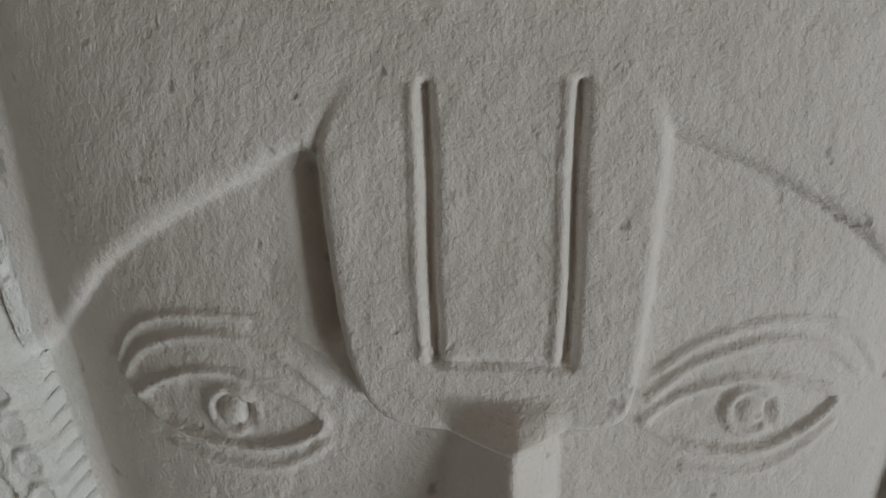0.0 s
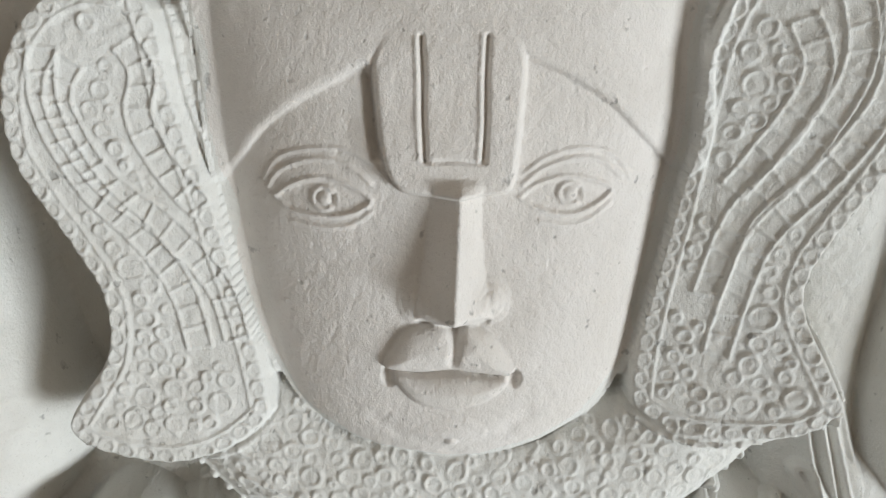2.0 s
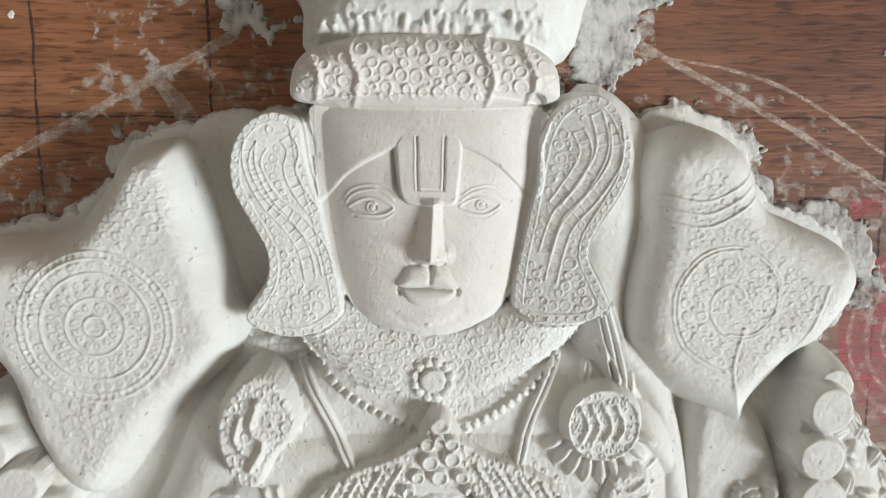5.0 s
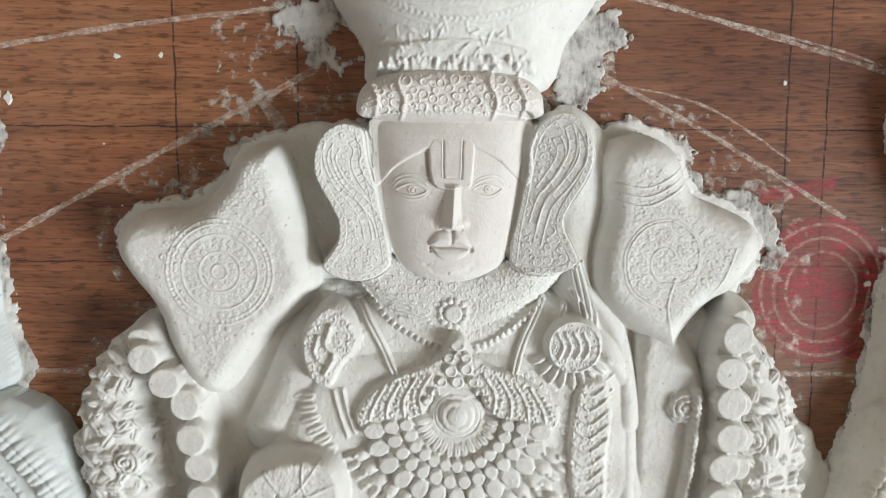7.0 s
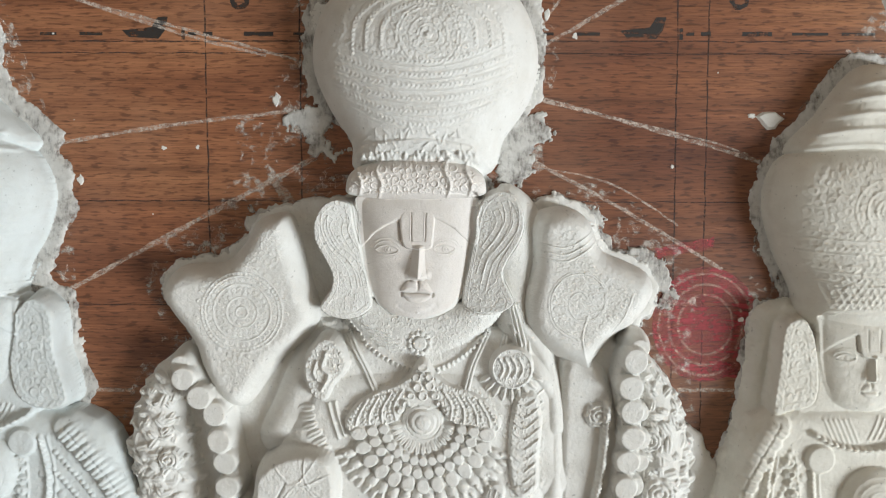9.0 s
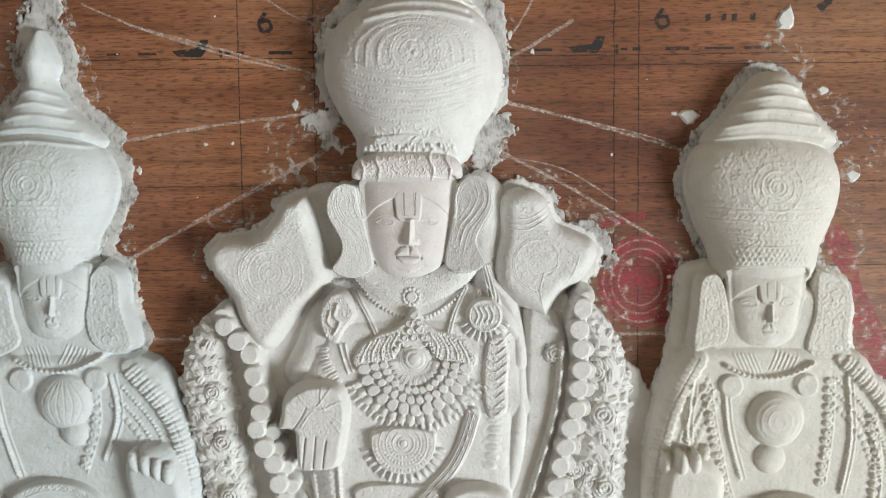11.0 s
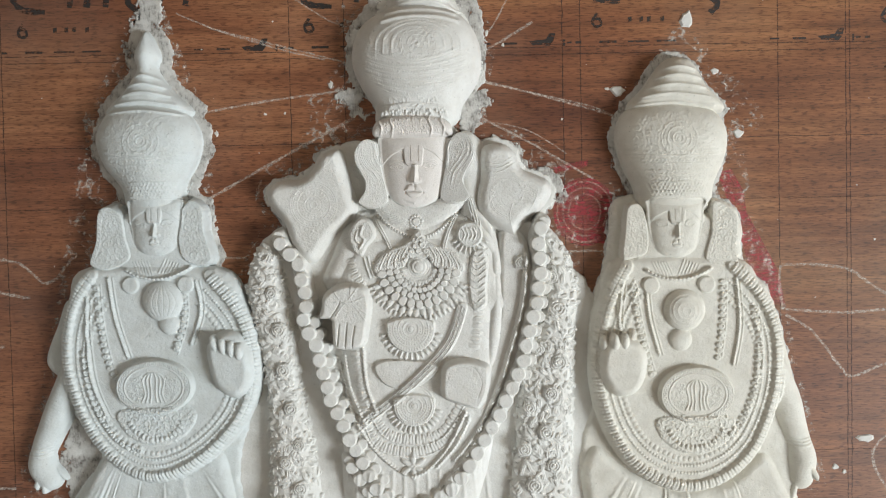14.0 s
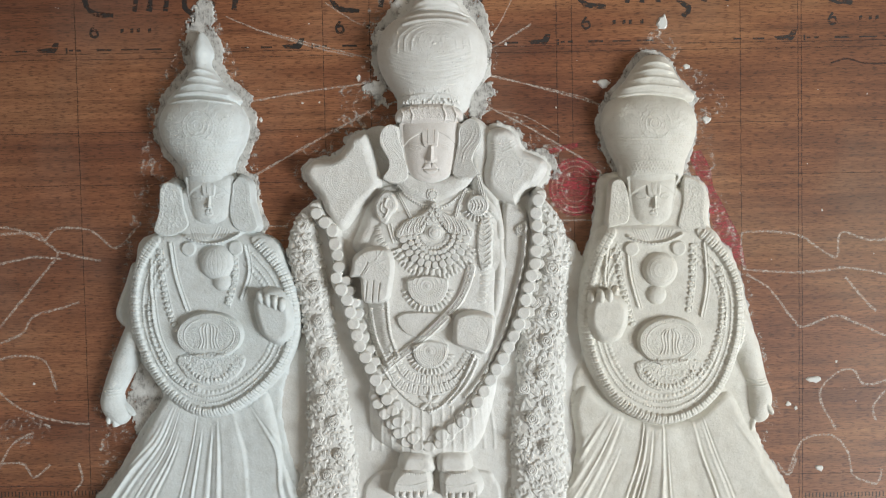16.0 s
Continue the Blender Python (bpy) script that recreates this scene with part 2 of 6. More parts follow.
    def line(self, pts, width, rise, closed=False, flat=False):
        """A raised cord (or with a minus a cut) along a line."""
        p = list(pts) + [pts[0]] if closed else pts
        w, d = self.inside(p, closed=False, pad=width * 1.5)
        q = d / (width / 2)
        f = np.clip((1.15 - q) / 0.3, 0, 1) if flat else np.exp(-(q**2) * 1.6)
        live = self.h[w] > -0.5
        self.h[w] += np.where(live, rise * f, 0).astype(np.float32)

    def dot(self, x, z, rx, rz, rise, turn=0.0, form="disc", lift=False, ref=None, level=None):
        m = max(rx, rz) * 1.25
        w = self.window(x - m, x + m, z - m, z + m)
        X, Z = self.x[w[1]][None, :] - x, self.z[w[0]][:, None] - z
        if X.size == 0 or Z.size == 0:
            return
        c, s = math.cos(turn), math.sin(turn)
        u, v = (X * c + Z * s) / rx, (-X * s + Z * c) / rz
        q = np.sqrt(u * u + v * v)
        if form == "ring":
            f = np.exp(-(((q - 0.78) / 0.17) ** 2))
        elif form == "dome":
            f = np.sqrt(np.maximum(0, 1 - q * q))
        elif form == "petal":
            f = np.sqrt(np.maximum(0, 1 - q * q)) * (1 - 0.45 * np.exp(-((v / 0.25) ** 2))) * (0.65 + 0.35 * u)
        else:
            f = np.clip((1.0 - q) / 0.16, 0, 1) ** 0.6
        live = self.h[w] > -0.5
        if lift:
            under = self.at(x, z) if ref is None else float(ref[min(np.searchsorted(self.z, z), len(self.z) - 1), min(np.searchsorted(self.x, x), len(self.x) - 1)])
            up = np.where(q < 1, under + rise * f if level is None else level - rise * (1 - f), -9)
            self.h[w] = np.where(live, np.maximum(self.h[w], up), self.h[w])
        else:
            self.h[w] += np.where(live, rise * f, 0).astype(np.float32)

    def beads(self, pts, step, radius, rise, form="disc", closed=False, aspect=1.0, lift=False, shift=0.0, jitter=0.0):
        for x, z, a in along(pts, step, closed):
            j = lambda: self.rng.uniform(-jitter, jitter)
            self.dot(x - math.sin(a) * shift + j(), z + math.cos(a) * shift + j(), radius * (1 + j() * 0.1), radius * aspect, rise, a + math.pi / 2, form, lift)

    def twist(self, pts, width, rise, step):
        """A cord of slanting strands."""
        self.line(pts, width, rise * 0.6)
        for x, z, a in along(pts, step):
            self.dot(x, z, width * 0.75, step * 0.46, rise * 0.8, a + 0.9, "dome")

    def curls(self, pts, radius, rise, tries, form="ring", border=0.0):
        """Small engraved rings, packed into an outline."""
        p = spline(pts)
        (x0, z0), (x1, z1) = p.min(0), p.max(0)
        q = np.roll(p, -1, axis=0)
        put = []
        for _ in range(tries):
            x, z = self.rng.uniform(x0, x1), self.rng.uniform(z0, z1)
            cross = ((p[:, 1] > z) != (q[:, 1] > z)) & (x < p[:, 0] + (z - p[:, 1]) / (q[:, 1] - p[:, 1] + 1e-9) * (q[:, 0] - p[:, 0]))
            if cross.sum() % 2 == 0 or np.hypot(p[:, 0] - x, p[:, 1] - z).min() < border + radius:
                continue
            r = radius * self.rng.uniform(0.75, 1.3)
            if any((x - a) ** 2 + (z - b) ** 2 < (0.85 * (r + c)) ** 2 for a, b, c in put):
                continue
            put.append((x, z, r))
            self.dot(x, z, r, r * self.rng.uniform(0.75, 1.0), rise, self.rng.uniform(0, 3.1), form)

    def stamps(self, pts, small, large, rise, fill=1.0, border=0.3, wall=0.28, avoid=(), clear=0.0):
        """Thin raised rings of several sizes pressed close together inside an outline, clear of some lines."""
        p = spline(pts)
        (x0, z0), (x1, z1) = p.min(0), p.max(0)
        q = np.roll(p, -1, axis=0)
        lanes = np.vstack([spline(a, False, 8) for a in avoid]) if avoid else None
        put = np.zeros((0, 3))
        tries = int(fill * 5.0 * (x1 - x0) * (z1 - z0) / small**2)
        for n in range(tries):
            x, z = self.rng.uniform(x0, x1), self.rng.uniform(z0, z1)
            r = self.rng.uniform(small, large) if n < tries * 0.5 else small * self.rng.uniform(0.7, 1.1)
            if len(put) and (((put[:, 0] - x) ** 2 + (put[:, 1] - z) ** 2) < (0.95 * (put[:, 2] + r)) ** 2).any():
                continue
            cross = ((p[:, 1] > z) != (q[:, 1] > z)) & (x < p[:, 0] + (z - p[:, 1]) / (q[:, 1] - p[:, 1] + 1e-9) * (q[:, 0] - p[:, 0]))
            if cross.sum() % 2 == 0 or np.hypot(p[:, 0] - x, p[:, 1] - z).min() < border + r:
                continue
            if lanes is not None and np.hypot(lanes[:, 0] - x, lanes[:, 1] - z).min() < clear + r:
                continue
            put = np.vstack([put, (x, z, r)])
            self.loop(x, z, r, r * self.rng.uniform(0.8, 1.0), rise * self.rng.uniform(0.7, 1.2), self.rng.uniform(0, 3.1), wall)

    def loop(self, x, z, rx, rz, rise, turn=0.0, wall=0.28):
        """One thin raised ring, open on one side as a hand-pressed one is."""
        m = max(rx, rz) + 3 * wall
        w = self.window(x - m, x + m, z - m, z + m)
        X, Z = self.x[w[1]][None, :] - x, self.z[w[0]][:, None] - z
        if X.size == 0 or Z.size == 0:
            return
        c, s = math.cos(turn), math.sin(turn)
        u, v = X * c + Z * s, -X * s + Z * c
        q = np.sqrt((u / rx) ** 2 + (v / rz) ** 2)
        f = np.exp(-(((q - 0.85) * rx / wall) ** 2)) * (0.72 + 0.28 * u / (np.hypot(u, v) + 0.01))
        f = f + 0.25 * np.clip(1 - q / 0.8, 0, 1)
        self.h[w] += np.where(self.h[w] > -0.5, rise * f, 0).astype(np.float32)

    def ladder(self, line, width, step, rise, wall=0.55):
        """A band between two thin raised lines, with rungs across it."""
        path = along(line, step)
        for o in (-0.5, 0.5):
            self.line([(a - o * width * math.sin(t), b + o * width * math.cos(t)) for a, b, t in path], wall * 1.3, rise)
        for a, b, t in path:
            u = 0.42 * width + self.rng.uniform(-0.2, 0.1)
            k = self.rng.uniform(-0.25, 0.25)
            self.line([(a - u * math.sin(t + k), b + u * math.cos(t + k)), (a + u * math.sin(t + k), b - u * math.cos(t + k))], wall, rise * self.rng.uniform(0.6, 1.0))

    def fan(self, x, z, rows, a0, a1):
        """Rows of pieces set round a centre: radius, count, length, width, rise, form."""
        for radius, count, length, width, rise, form in rows:
            for k in range(count):
                a = radians(a0 + (a1 - a0) * (k + 0.5) / count)
                j = self.rng.uniform(-0.3, 0.3)
                self.dot(x + (radius + j) * math.cos(a), z + (radius + j) * math.sin(a), length, width, rise * self.rng.uniform(0.8, 1.1), a, form, form == "disc")

    def rings(self, x, z, radii, width, rise, squash=1.0):
        for r in radii:
            w = self.window(x - r - width * 2, x + r + width * 2, z - r - width * 2, z + r + width * 2)
            X, Z = self.x[w[1]][None, :] - x, self.z[w[0]][:, None] - z
            q = (np.sqrt(X * X + (Z / squash) ** 2) - r) / (width / 2)
            self.h[w] += np.where(self.h[w] > -0.5, rise * np.exp(-q * q * 1.6), 0).astype(np.float32)

    def rose(self, x, z, r):
        self.dot(x, z, r, r, 3.0, 0, "dome", True)
        for k, f in enumerate((1.0, 0.72, 0.45, 0.2)):
            for i in range((6, 5, 4, 1)[k]):
                a = i * 6.283 / (6, 5, 4, 1)[k] + k * 0.7 + self.rng.uniform(-0.3, 0.3)
                c = r * f * 0.75 if k < 3 else 0
                self.dot(x + c * math.cos(a), z + c * math.sin(a), r * 0.30, r * 0.42, 1.3 + 0.5 * k, a, "petal", True)
        self.rings(x, z, (r * 0.3, r * 0.62, r * 0.95), r * 0.16, -1.3)

    def foliage(self, pts, count, length):
        """Leaves and petals heaped over an outline."""
        p = spline(pts)
        q = np.roll(p, -1, axis=0)
        (x0, z0), (x1, z1) = p.min(0), p.max(0)
        ref = self.h.copy()
        for _ in range(count):
            x, z = self.rng.uniform(x0, x1), self.rng.uniform(z0, z1)
            cross = ((p[:, 1] > z) != (q[:, 1] > z)) & (x < p[:, 0] + (z - p[:, 1]) / (q[:, 1] - p[:, 1] + 1e-9) * (q[:, 0] - p[:, 0]))
            if cross.sum() % 2:
                k = length * self.rng.uniform(0.6, 1.25)
                self.dot(x, z, k, k * self.rng.uniform(0.35, 0.6), self.rng.uniform(1.4, 4.2), self.rng.uniform(0, 6.3), "petal", True, ref)

    def weather(self, fine=0.22, coarse=0.6, calm=()):
        """Hand-worked unevenness all over."""
        n = (lattice(self.x, self.z, 14, 3) - 0.5) * coarse + (lattice(self.x, self.z, 4, 4) - 0.5) * coarse * 0.35 + (lattice(self.x, self.z, 2.1, 8) - 0.5) * fine * 0.9 + (lattice(self.x, self.z, 1.0, 6) - 0.5) * fine
        for x0, x1, z0, z1 in calm:
            w = self.window(x0, x1, z0, z1)
            n[w] *= 0.4
        self.h += np.where(self.h > -0.5, n, 0).astype(np.float32)

    def build(self, name, mat, label, group, fine=None):
        """The mesh; fine: (z0, z1) of the band that keeps every column in the closely spaced part."""
        xs, zs, h = self.x, self.z, self.h
        bands = [(0, len(zs) - 1, np.arange(len(xs)))]
        if fine:
            gap = np.diff(xs, append=xs[-1] + 1)
            close = np.nonzero(gap < 0.35)[0]
            drop = close[1:-1:2]
            few = np.setdiff1d(np.arange(len(xs)), drop)
            j0, j1 = np.searchsorted(zs, fine)
            for j in (j0, j1):
                h[j, drop] = (h[j, drop - 1] + h[j, drop + 1]) / 2
            bands = [(0, j0, few), (j0, j1, np.arange(len(xs))), (j1, len(zs) - 1, few)]
        number = np.full(h.shape, -1, np.int64)
        quads, thick, pink = [], [], []
        for j0, j1, cols in bands:
            g = h[j0 : j1 + 1][:, cols]
            top = np.maximum.reduce([g[:-1, :-1], g[1:, :-1], g[:-1, 1:], g[1:, 1:]])
            j, i = np.nonzero(top > 0.0)
            a, b, j = cols[i], cols[i + 1], j + j0
            quads.append(np.stack([j * len(xs) + a, j * len(xs) + b, (j + 1) * len(xs) + b, (j + 1) * len(xs) + a], 1))
            thick.append(top[top > 0.0])
            pink.append(self.pink[j, a])
        quads, thick, pink = np.concatenate(quads), np.concatenate(thick), np.concatenate(pink)
        used = np.unique(quads)
        number = np.zeros(h.size, np.int64)
        number[used] = np.arange(len(used))
        quads = number[quads]
        co = np.stack([np.tile(xs, len(zs))[used], -np.maximum(h.ravel()[used], -0.8), np.repeat(zs, len(xs))[used]], 1) / 1000
        me = bpy.data.meshes.new(name)
        me.vertices.add(len(co))
        me.vertices.foreach_set("co", co.astype(np.float32).ravel())
        me.loops.add(quads.size)
        me.loops.foreach_set("vertex_index", quads.astype(np.int32).ravel())
        me.polygons.add(len(quads))
        me.polygons.foreach_set("loop_start", np.arange(0, quads.size, 4, dtype=np.int32))
        me.polygons.foreach_set("use_smooth", np.ones(len(quads), bool))
        me.materials.append(mat)
        me.materials.append(THIN)
        me.materials.append(PLASTER_FACE)
        me.polygons.foreach_set("material_index", np.where(pink, 2, thick < 2.6).astype(np.int32))
        me.update(calc_edges=True)
        return tagged(new(name, me), label, "statue", group)


def steps(*spans):
    """Grid lines: spans of (from, to, spacing), end to end."""
    return np.concatenate([np.arange(a, b, s) for a, b, s in spans])


# ---- the carved faces ----


def face(r, x, z, k, top, detail=True):
    """A carved face with brow, forehead mark, eyes, nose and mouth; k: its size."""
    bold, thick, slim = (1.0, 1.0, 1.0) if detail else (2.6, 1.5, 0.8)
    P = lambda pts: [(x + a * k * (1 if detail else 1.06), z + b * k) for a, b in pts]
    Q = lambda a, b: (x + a * k, z + b * k)
    shell = P([(-35.8, 31.2), (-35.9, 23.2), (-35.2, 13.0), (-34.1, 2.6), (-32.7, -5.8), (-30.6, -16.6), (-27.8, -25.4), (-23.7, -33.2), (-17.8, -38.0), (-10.3, -40.7), (0.9, -42.0), (8.7, -41.2), (15.4, -38.7), (22.1, -34.1), (26.3, -26.4), (29.1, -15.1), (31.1, -5.1), (32.5, 1.5), (33.7, 8.0), (34.2, 19.7), (34.3, 33.2), (15.1, 34.1), (-16.2, 33.2)])
    if detail:
        r.blush(shell)
    w, d = r.mass(shell, top, 19 * k, base=top - 8 * k)
    curved = r.h[w] - 0.0042 * (r.x[w[1]][None, :] - x) ** 2 / k
    r.h[w] = np.where(d < 0, np.maximum(curved, top - 8.2 * k), r.h[w])
    w0 = r.window(x - 45 * k, x + 45 * k, z - 45 * k, z + 55 * k)
    plain = r.h[w0].copy()
    # cap over the brows
    r.swell(P([(-34.0, 1.2), (-29.6, 4.9), (-25.8, 9.1), (-20.5, 12.8), (-15.3, 15.5), (-11.5, 17.4), (-10.3, 17.5), (-8.4, 19.6), (-4.1, 21.3), (4.2, 21.8), (9.3, 18.8), (15.7, 15.8), (21.2, 12.4), (25.1, 8.7), (32.6, 2.4), (35.6, 6.5), (35.4, 17.4), (34.9, 30.7), (-1.6, 34.0), (-35.4, 31.9), (-35.6, 19.3), (-35.2, 7.5)]), 1.1 * k, 1.3 * k)
    # forehead mark: a raised tongue with two bars
    tongue = P([(-10.1, 18.7), (-9.9, 9.9), (-8.9, 4.5), (-6.8, 1.2), (-2.0, 0.4), (4.4, 0.5), (7.8, 1.0), (8.8, 4.1), (9.5, 11.0), (9.8, 20.0), (6.0, 23.4), (0.1, 25.8), (-6.5, 23.6)])
    w, d = r.inside(tongue)
    ztop, zlow = max(p[1] for p in tongue), min(p[1] for p in tongue)
    full = r.h.copy()
    full[w0] = plain
    g = np.clip((ztop - r.z[w[0]][:, None]) / (ztop - zlow), 0, 1)
    up = full[w] + k * (0.9 + 1.9 * g) * round_edge(-d / (0.9 * k))
    r.h[w] = np.where(d < 0, np.maximum(r.h[w], up), r.h[w])
    r.line(P([(-10.9, 16.1), (-10.6, 11.2), (-10.0, 6.1)]), 2.0 * k, -1.7 * k)
    for bar, s in ((P([(-3.8, 21.2), (-3.6, 16.0), (-3.6, 10.5), (-3.5, 5.6)]), -1), (P([(4.9, 21.2), (4.7, 15.9), (4.5, 10.4), (4.4, 5.5)]), -1)):
        bar = [(a + r.rng.uniform(-0.18, 0.18) * k, b) for a, b in bar]
        r.line(bar, 0.85 * k * thick, -1.2 * k)
        r.line([(a + s * 0.72 * k, b) for a, b in bar], 0.7 * k, 0.32 * k)
    r.line(P([(-3.5, 5.3), (0.6, 5.4), (4.5, 5.1)]), 0.5 * k, -0.5 * k)
    # eyes
    for lid, upper, brow, pupil in (
        ([(-24.8, -0.1), (-21.9, 1.8), (-18.0, 2.8), (-14.1, 1.9), (-11.0, -0.3), (-13.7, -2.1), (-17.6, -2.6), (-22.2, -1.9)], [(-25.7, 1.3), (-23.4, 3.9), (-18.4, 5.4), (-14.0, 4.5), (-10.9, 2.1)], [(-26.3, 2.2), (-23.9, 5.4), (-19.6, 6.7), (-14.5, 6.7), (-10.8, 4.8), (-8.4, 2.1)], (-17.5, -0.1)),
        ([(9.3, 0.1), (11.9, 1.9), (15.9, 2.8), (19.7, 2.0), (22.1, 0.5), (19.0, -1.8), (15.8, -2.5), (12.0, -1.7)], [(9.7, 1.8), (12.5, 4.0), (16.7, 5.2), (20.5, 4.7), (23.4, 2.4)], [(10.0, 3.4), (13.0, 5.5), (17.9, 6.6), (22.3, 5.4), (24.8, 2.0)], (16.2, 0.4)),
    ):
        r.swell(P(lid), -0.25 * k, 1.2 * k)
        r.line(P(lid), 0.7 * k * thick, 0.45 * k * bold, closed=True)
        r.line(P(upper), 0.8 * k * thick, 0.4 * k * bold)
        r.line(P(brow), 0.6 * k * thick, 0.35 * k * bold)
        low = [(a, b - 1.6) for a, b in lid[4:]]
        r.line(P(low), 0.8 * k, 0.3 * k)
        px, pz = Q(*pupil)
        r.dot(px, pz, 2.0 * k, 2.0 * k, 0.5 * k, 0, "ring")
        r.dot(px, pz, 1.0 * k, 1.0 * k, 0.6 * k, 0, "dome")
        r.dot(px + 1.3 * k, pz - 0.2 * k, 0.5 * k, 1.2 * k, -0.7 * k, 0, "dome")
    # nose: a ridge with a steep side and a flatter one, widening to the wings
    top_z, low_z = z + 1.6 * k, z - 16.2 * k
    w = r.window(x - 11 * k, x + 11 * k, low_z - 3 * k, top_z + 3 * k)
    X, Z = (r.x[w[1]][None, :] - x) / k, r.z[w[0]][:, None]
    s = (top_z - Z) / (top_z - low_z)
    g = np.clip(s, 0, 1)
    ridge = 1.3 - 1.0 * g
    wide = np.where(X < ridge, 3.9 + 1.5 * g**1.4, 2.9 + 2.2 * g**2.2) * slim
    u = np.abs(X - ridge) / wide
    f = np.clip(1.06 - np.sqrt(u * u + 0.0036), 0, 1)
    f = np.where(u < 1, f * (0.86 + 0.14 * np.clip(f * 3, 0, 1)), 0)
    rise = k * (2.8 + 4.8 * g**1.1) * np.clip((1.10 - s) / 0.13, 0, 1) ** 0.7 * np.clip((s + 0.08) / 0.1, 0, 1)
    r.h[w] += (rise * f).astype(np.float32)
    for a in (-4.9, 5.3):
        for f in (1.0, 0.7, 0.4):
            r.dot(*Q(a, -14.4), 2.9 * f * k, 3.6 * f * k, 0.55 * k, 0, "dome")
        r.dot(*Q(a * 0.8, -17.4), 1.2 * k, 0.7 * k, -0.9 * k, 0, "dome")
    lips = 1.0 if detail else 0.72
    M = lambda pts: [(x + a * k * lips, z + (-25 + (b + 25) * (1 if detail else 0.85)) * k) for a, b in pts]
    # mouth: two upper planes with the groove between them, and the lower lip
    r.swell(M([(-9.9, -24.6), (-8.4, -21.4), (-6.3, -18.6), (-1.6, -17.9), (0.4, -19.2), (2.2, -18.0), (5.4, -19.4), (7.4, -22.6), (8.9, -25.9), (4.0, -25.4), (0.2, -24.8), (-5.1, -25.2)]), 2.5 * k * lips, 5.0 * k)
    r.swell(M([(-8.4, -25.6), (-4.4, -25.7), (0.2, -25.5), (4.0, -25.9), (8.0, -26.4), (6.4, -28.9), (3.2, -30.7), (-0.6, -31.2), (-4.4, -30.6), (-6.9, -28.8)]), 2.1 * k * lips, 4.4 * k)
    r.line(M([(-9.8, -24.8), (-5.1, -25.4), (0.2, -25.2), (4.0, -25.7), (8.4, -26.1)]), 0.6 * k, -0.7 * k)
    r.line(M([(0.6, -18.0), (0.5, -20.4), (0.1, -23.2)]), 1.7 * k, -1.1 * k)
    for a, b in ((-9.2, -26.2), (8.8, -26.6)):
        r.dot(*Q(a * lips, b), 1.1 * k, 1.5 * k, -1.4 * k * lips, 0, "dome")
    # chin with its crease
    for f in (1.0, 0.75, 0.5, 0.25):
        r.dot(*Q(-0.2, -35.6), 11 * k * f, 5.5 * k * f, 0.2 * k, 0, "dome")
    r.line(P([(-11.5, -33.4), (-6.5, -37.0), (-0.4, -38.6), (5.6, -37.0), (10.8, -33.0)]), 3.0 * k, -0.3 * k)
    r.dot(*Q(-0.3, -37.4), 1.0 * k, 0.8 * k, 0.6 * k, 0, "dome")
    if detail:
        # tool strokes and small air holes
        for _ in range(420):
            a, b = r.rng.uniform(-24, 24), r.rng.uniform(-30, 22)
            t, n = r.rng.gauss(-1.1 if a > 0 else -2.0, 0.25), r.rng.uniform(1.5, 4.5)
            r.line([Q(a, b), Q(a + n * math.cos(t), b + n * math.sin(t))], 0.32, -r.rng.uniform(0.02, 0.08))
        for _ in range(110):
            a, b = r.rng.uniform(-30, 30), r.rng.uniform(-34, 42)
            s = r.rng.uniform(0.15, 0.42)
            r.dot(*Q(a, b), s, s * 0.8, -0.4 * s if r.rng.random() < 0.6 else 0.35 * s, 0, "dome")


def ear(r, pts, top, k, strands, tilt=0.0, wall=0.26):
    """A long ear ornament: a plain rim, a row of rings, laddered strands and rings pressed between them."""
    w, d = r.mass(pts, top, 2.0 * k)
    r.h[w] += np.where(d < 0, tilt * (r.x[w[1]][None, :] - (max if tilt < 0 else min)(p[0] for p in pts)), 0).astype(np.float32)
    rim, row, edge = inset(pts, 1.0 * k), inset(pts, 2.7 * k), inset(pts, 4.3 * k)
    r.line(rim, 0.6 * k, -0.35 * k, closed=True)
    for x, z, t in along(row, 3.0 * k, True):
        r.loop(x, z, 1.35 * k, 1.15 * k, 0.42 * k, t, wall)
    r.line(edge, 0.7 * k, 0.35 * k, closed=True)
    for line in strands:
        r.ladder(line, 3.6 * k, 3.2 * k, 0.42 * k, 0.5)
    r.stamps(inset(pts, 4.6 * k), 1.2 * k, 2.3 * k, 0.45 * k, wall=wall, avoid=strands, clear=2.1 * k)


# ---- central statue ----
r = Relief(steps((-190, -160, 0.6), (-160, -60, 0.46), (-60, 68, 0.26), (68, 160, 0.46), (160, 190, 0.6)), steps((300, 640, 0.62), (640, 702, 0.46), (702, 806, 0.26), (806, 985, 0.5)), 1)
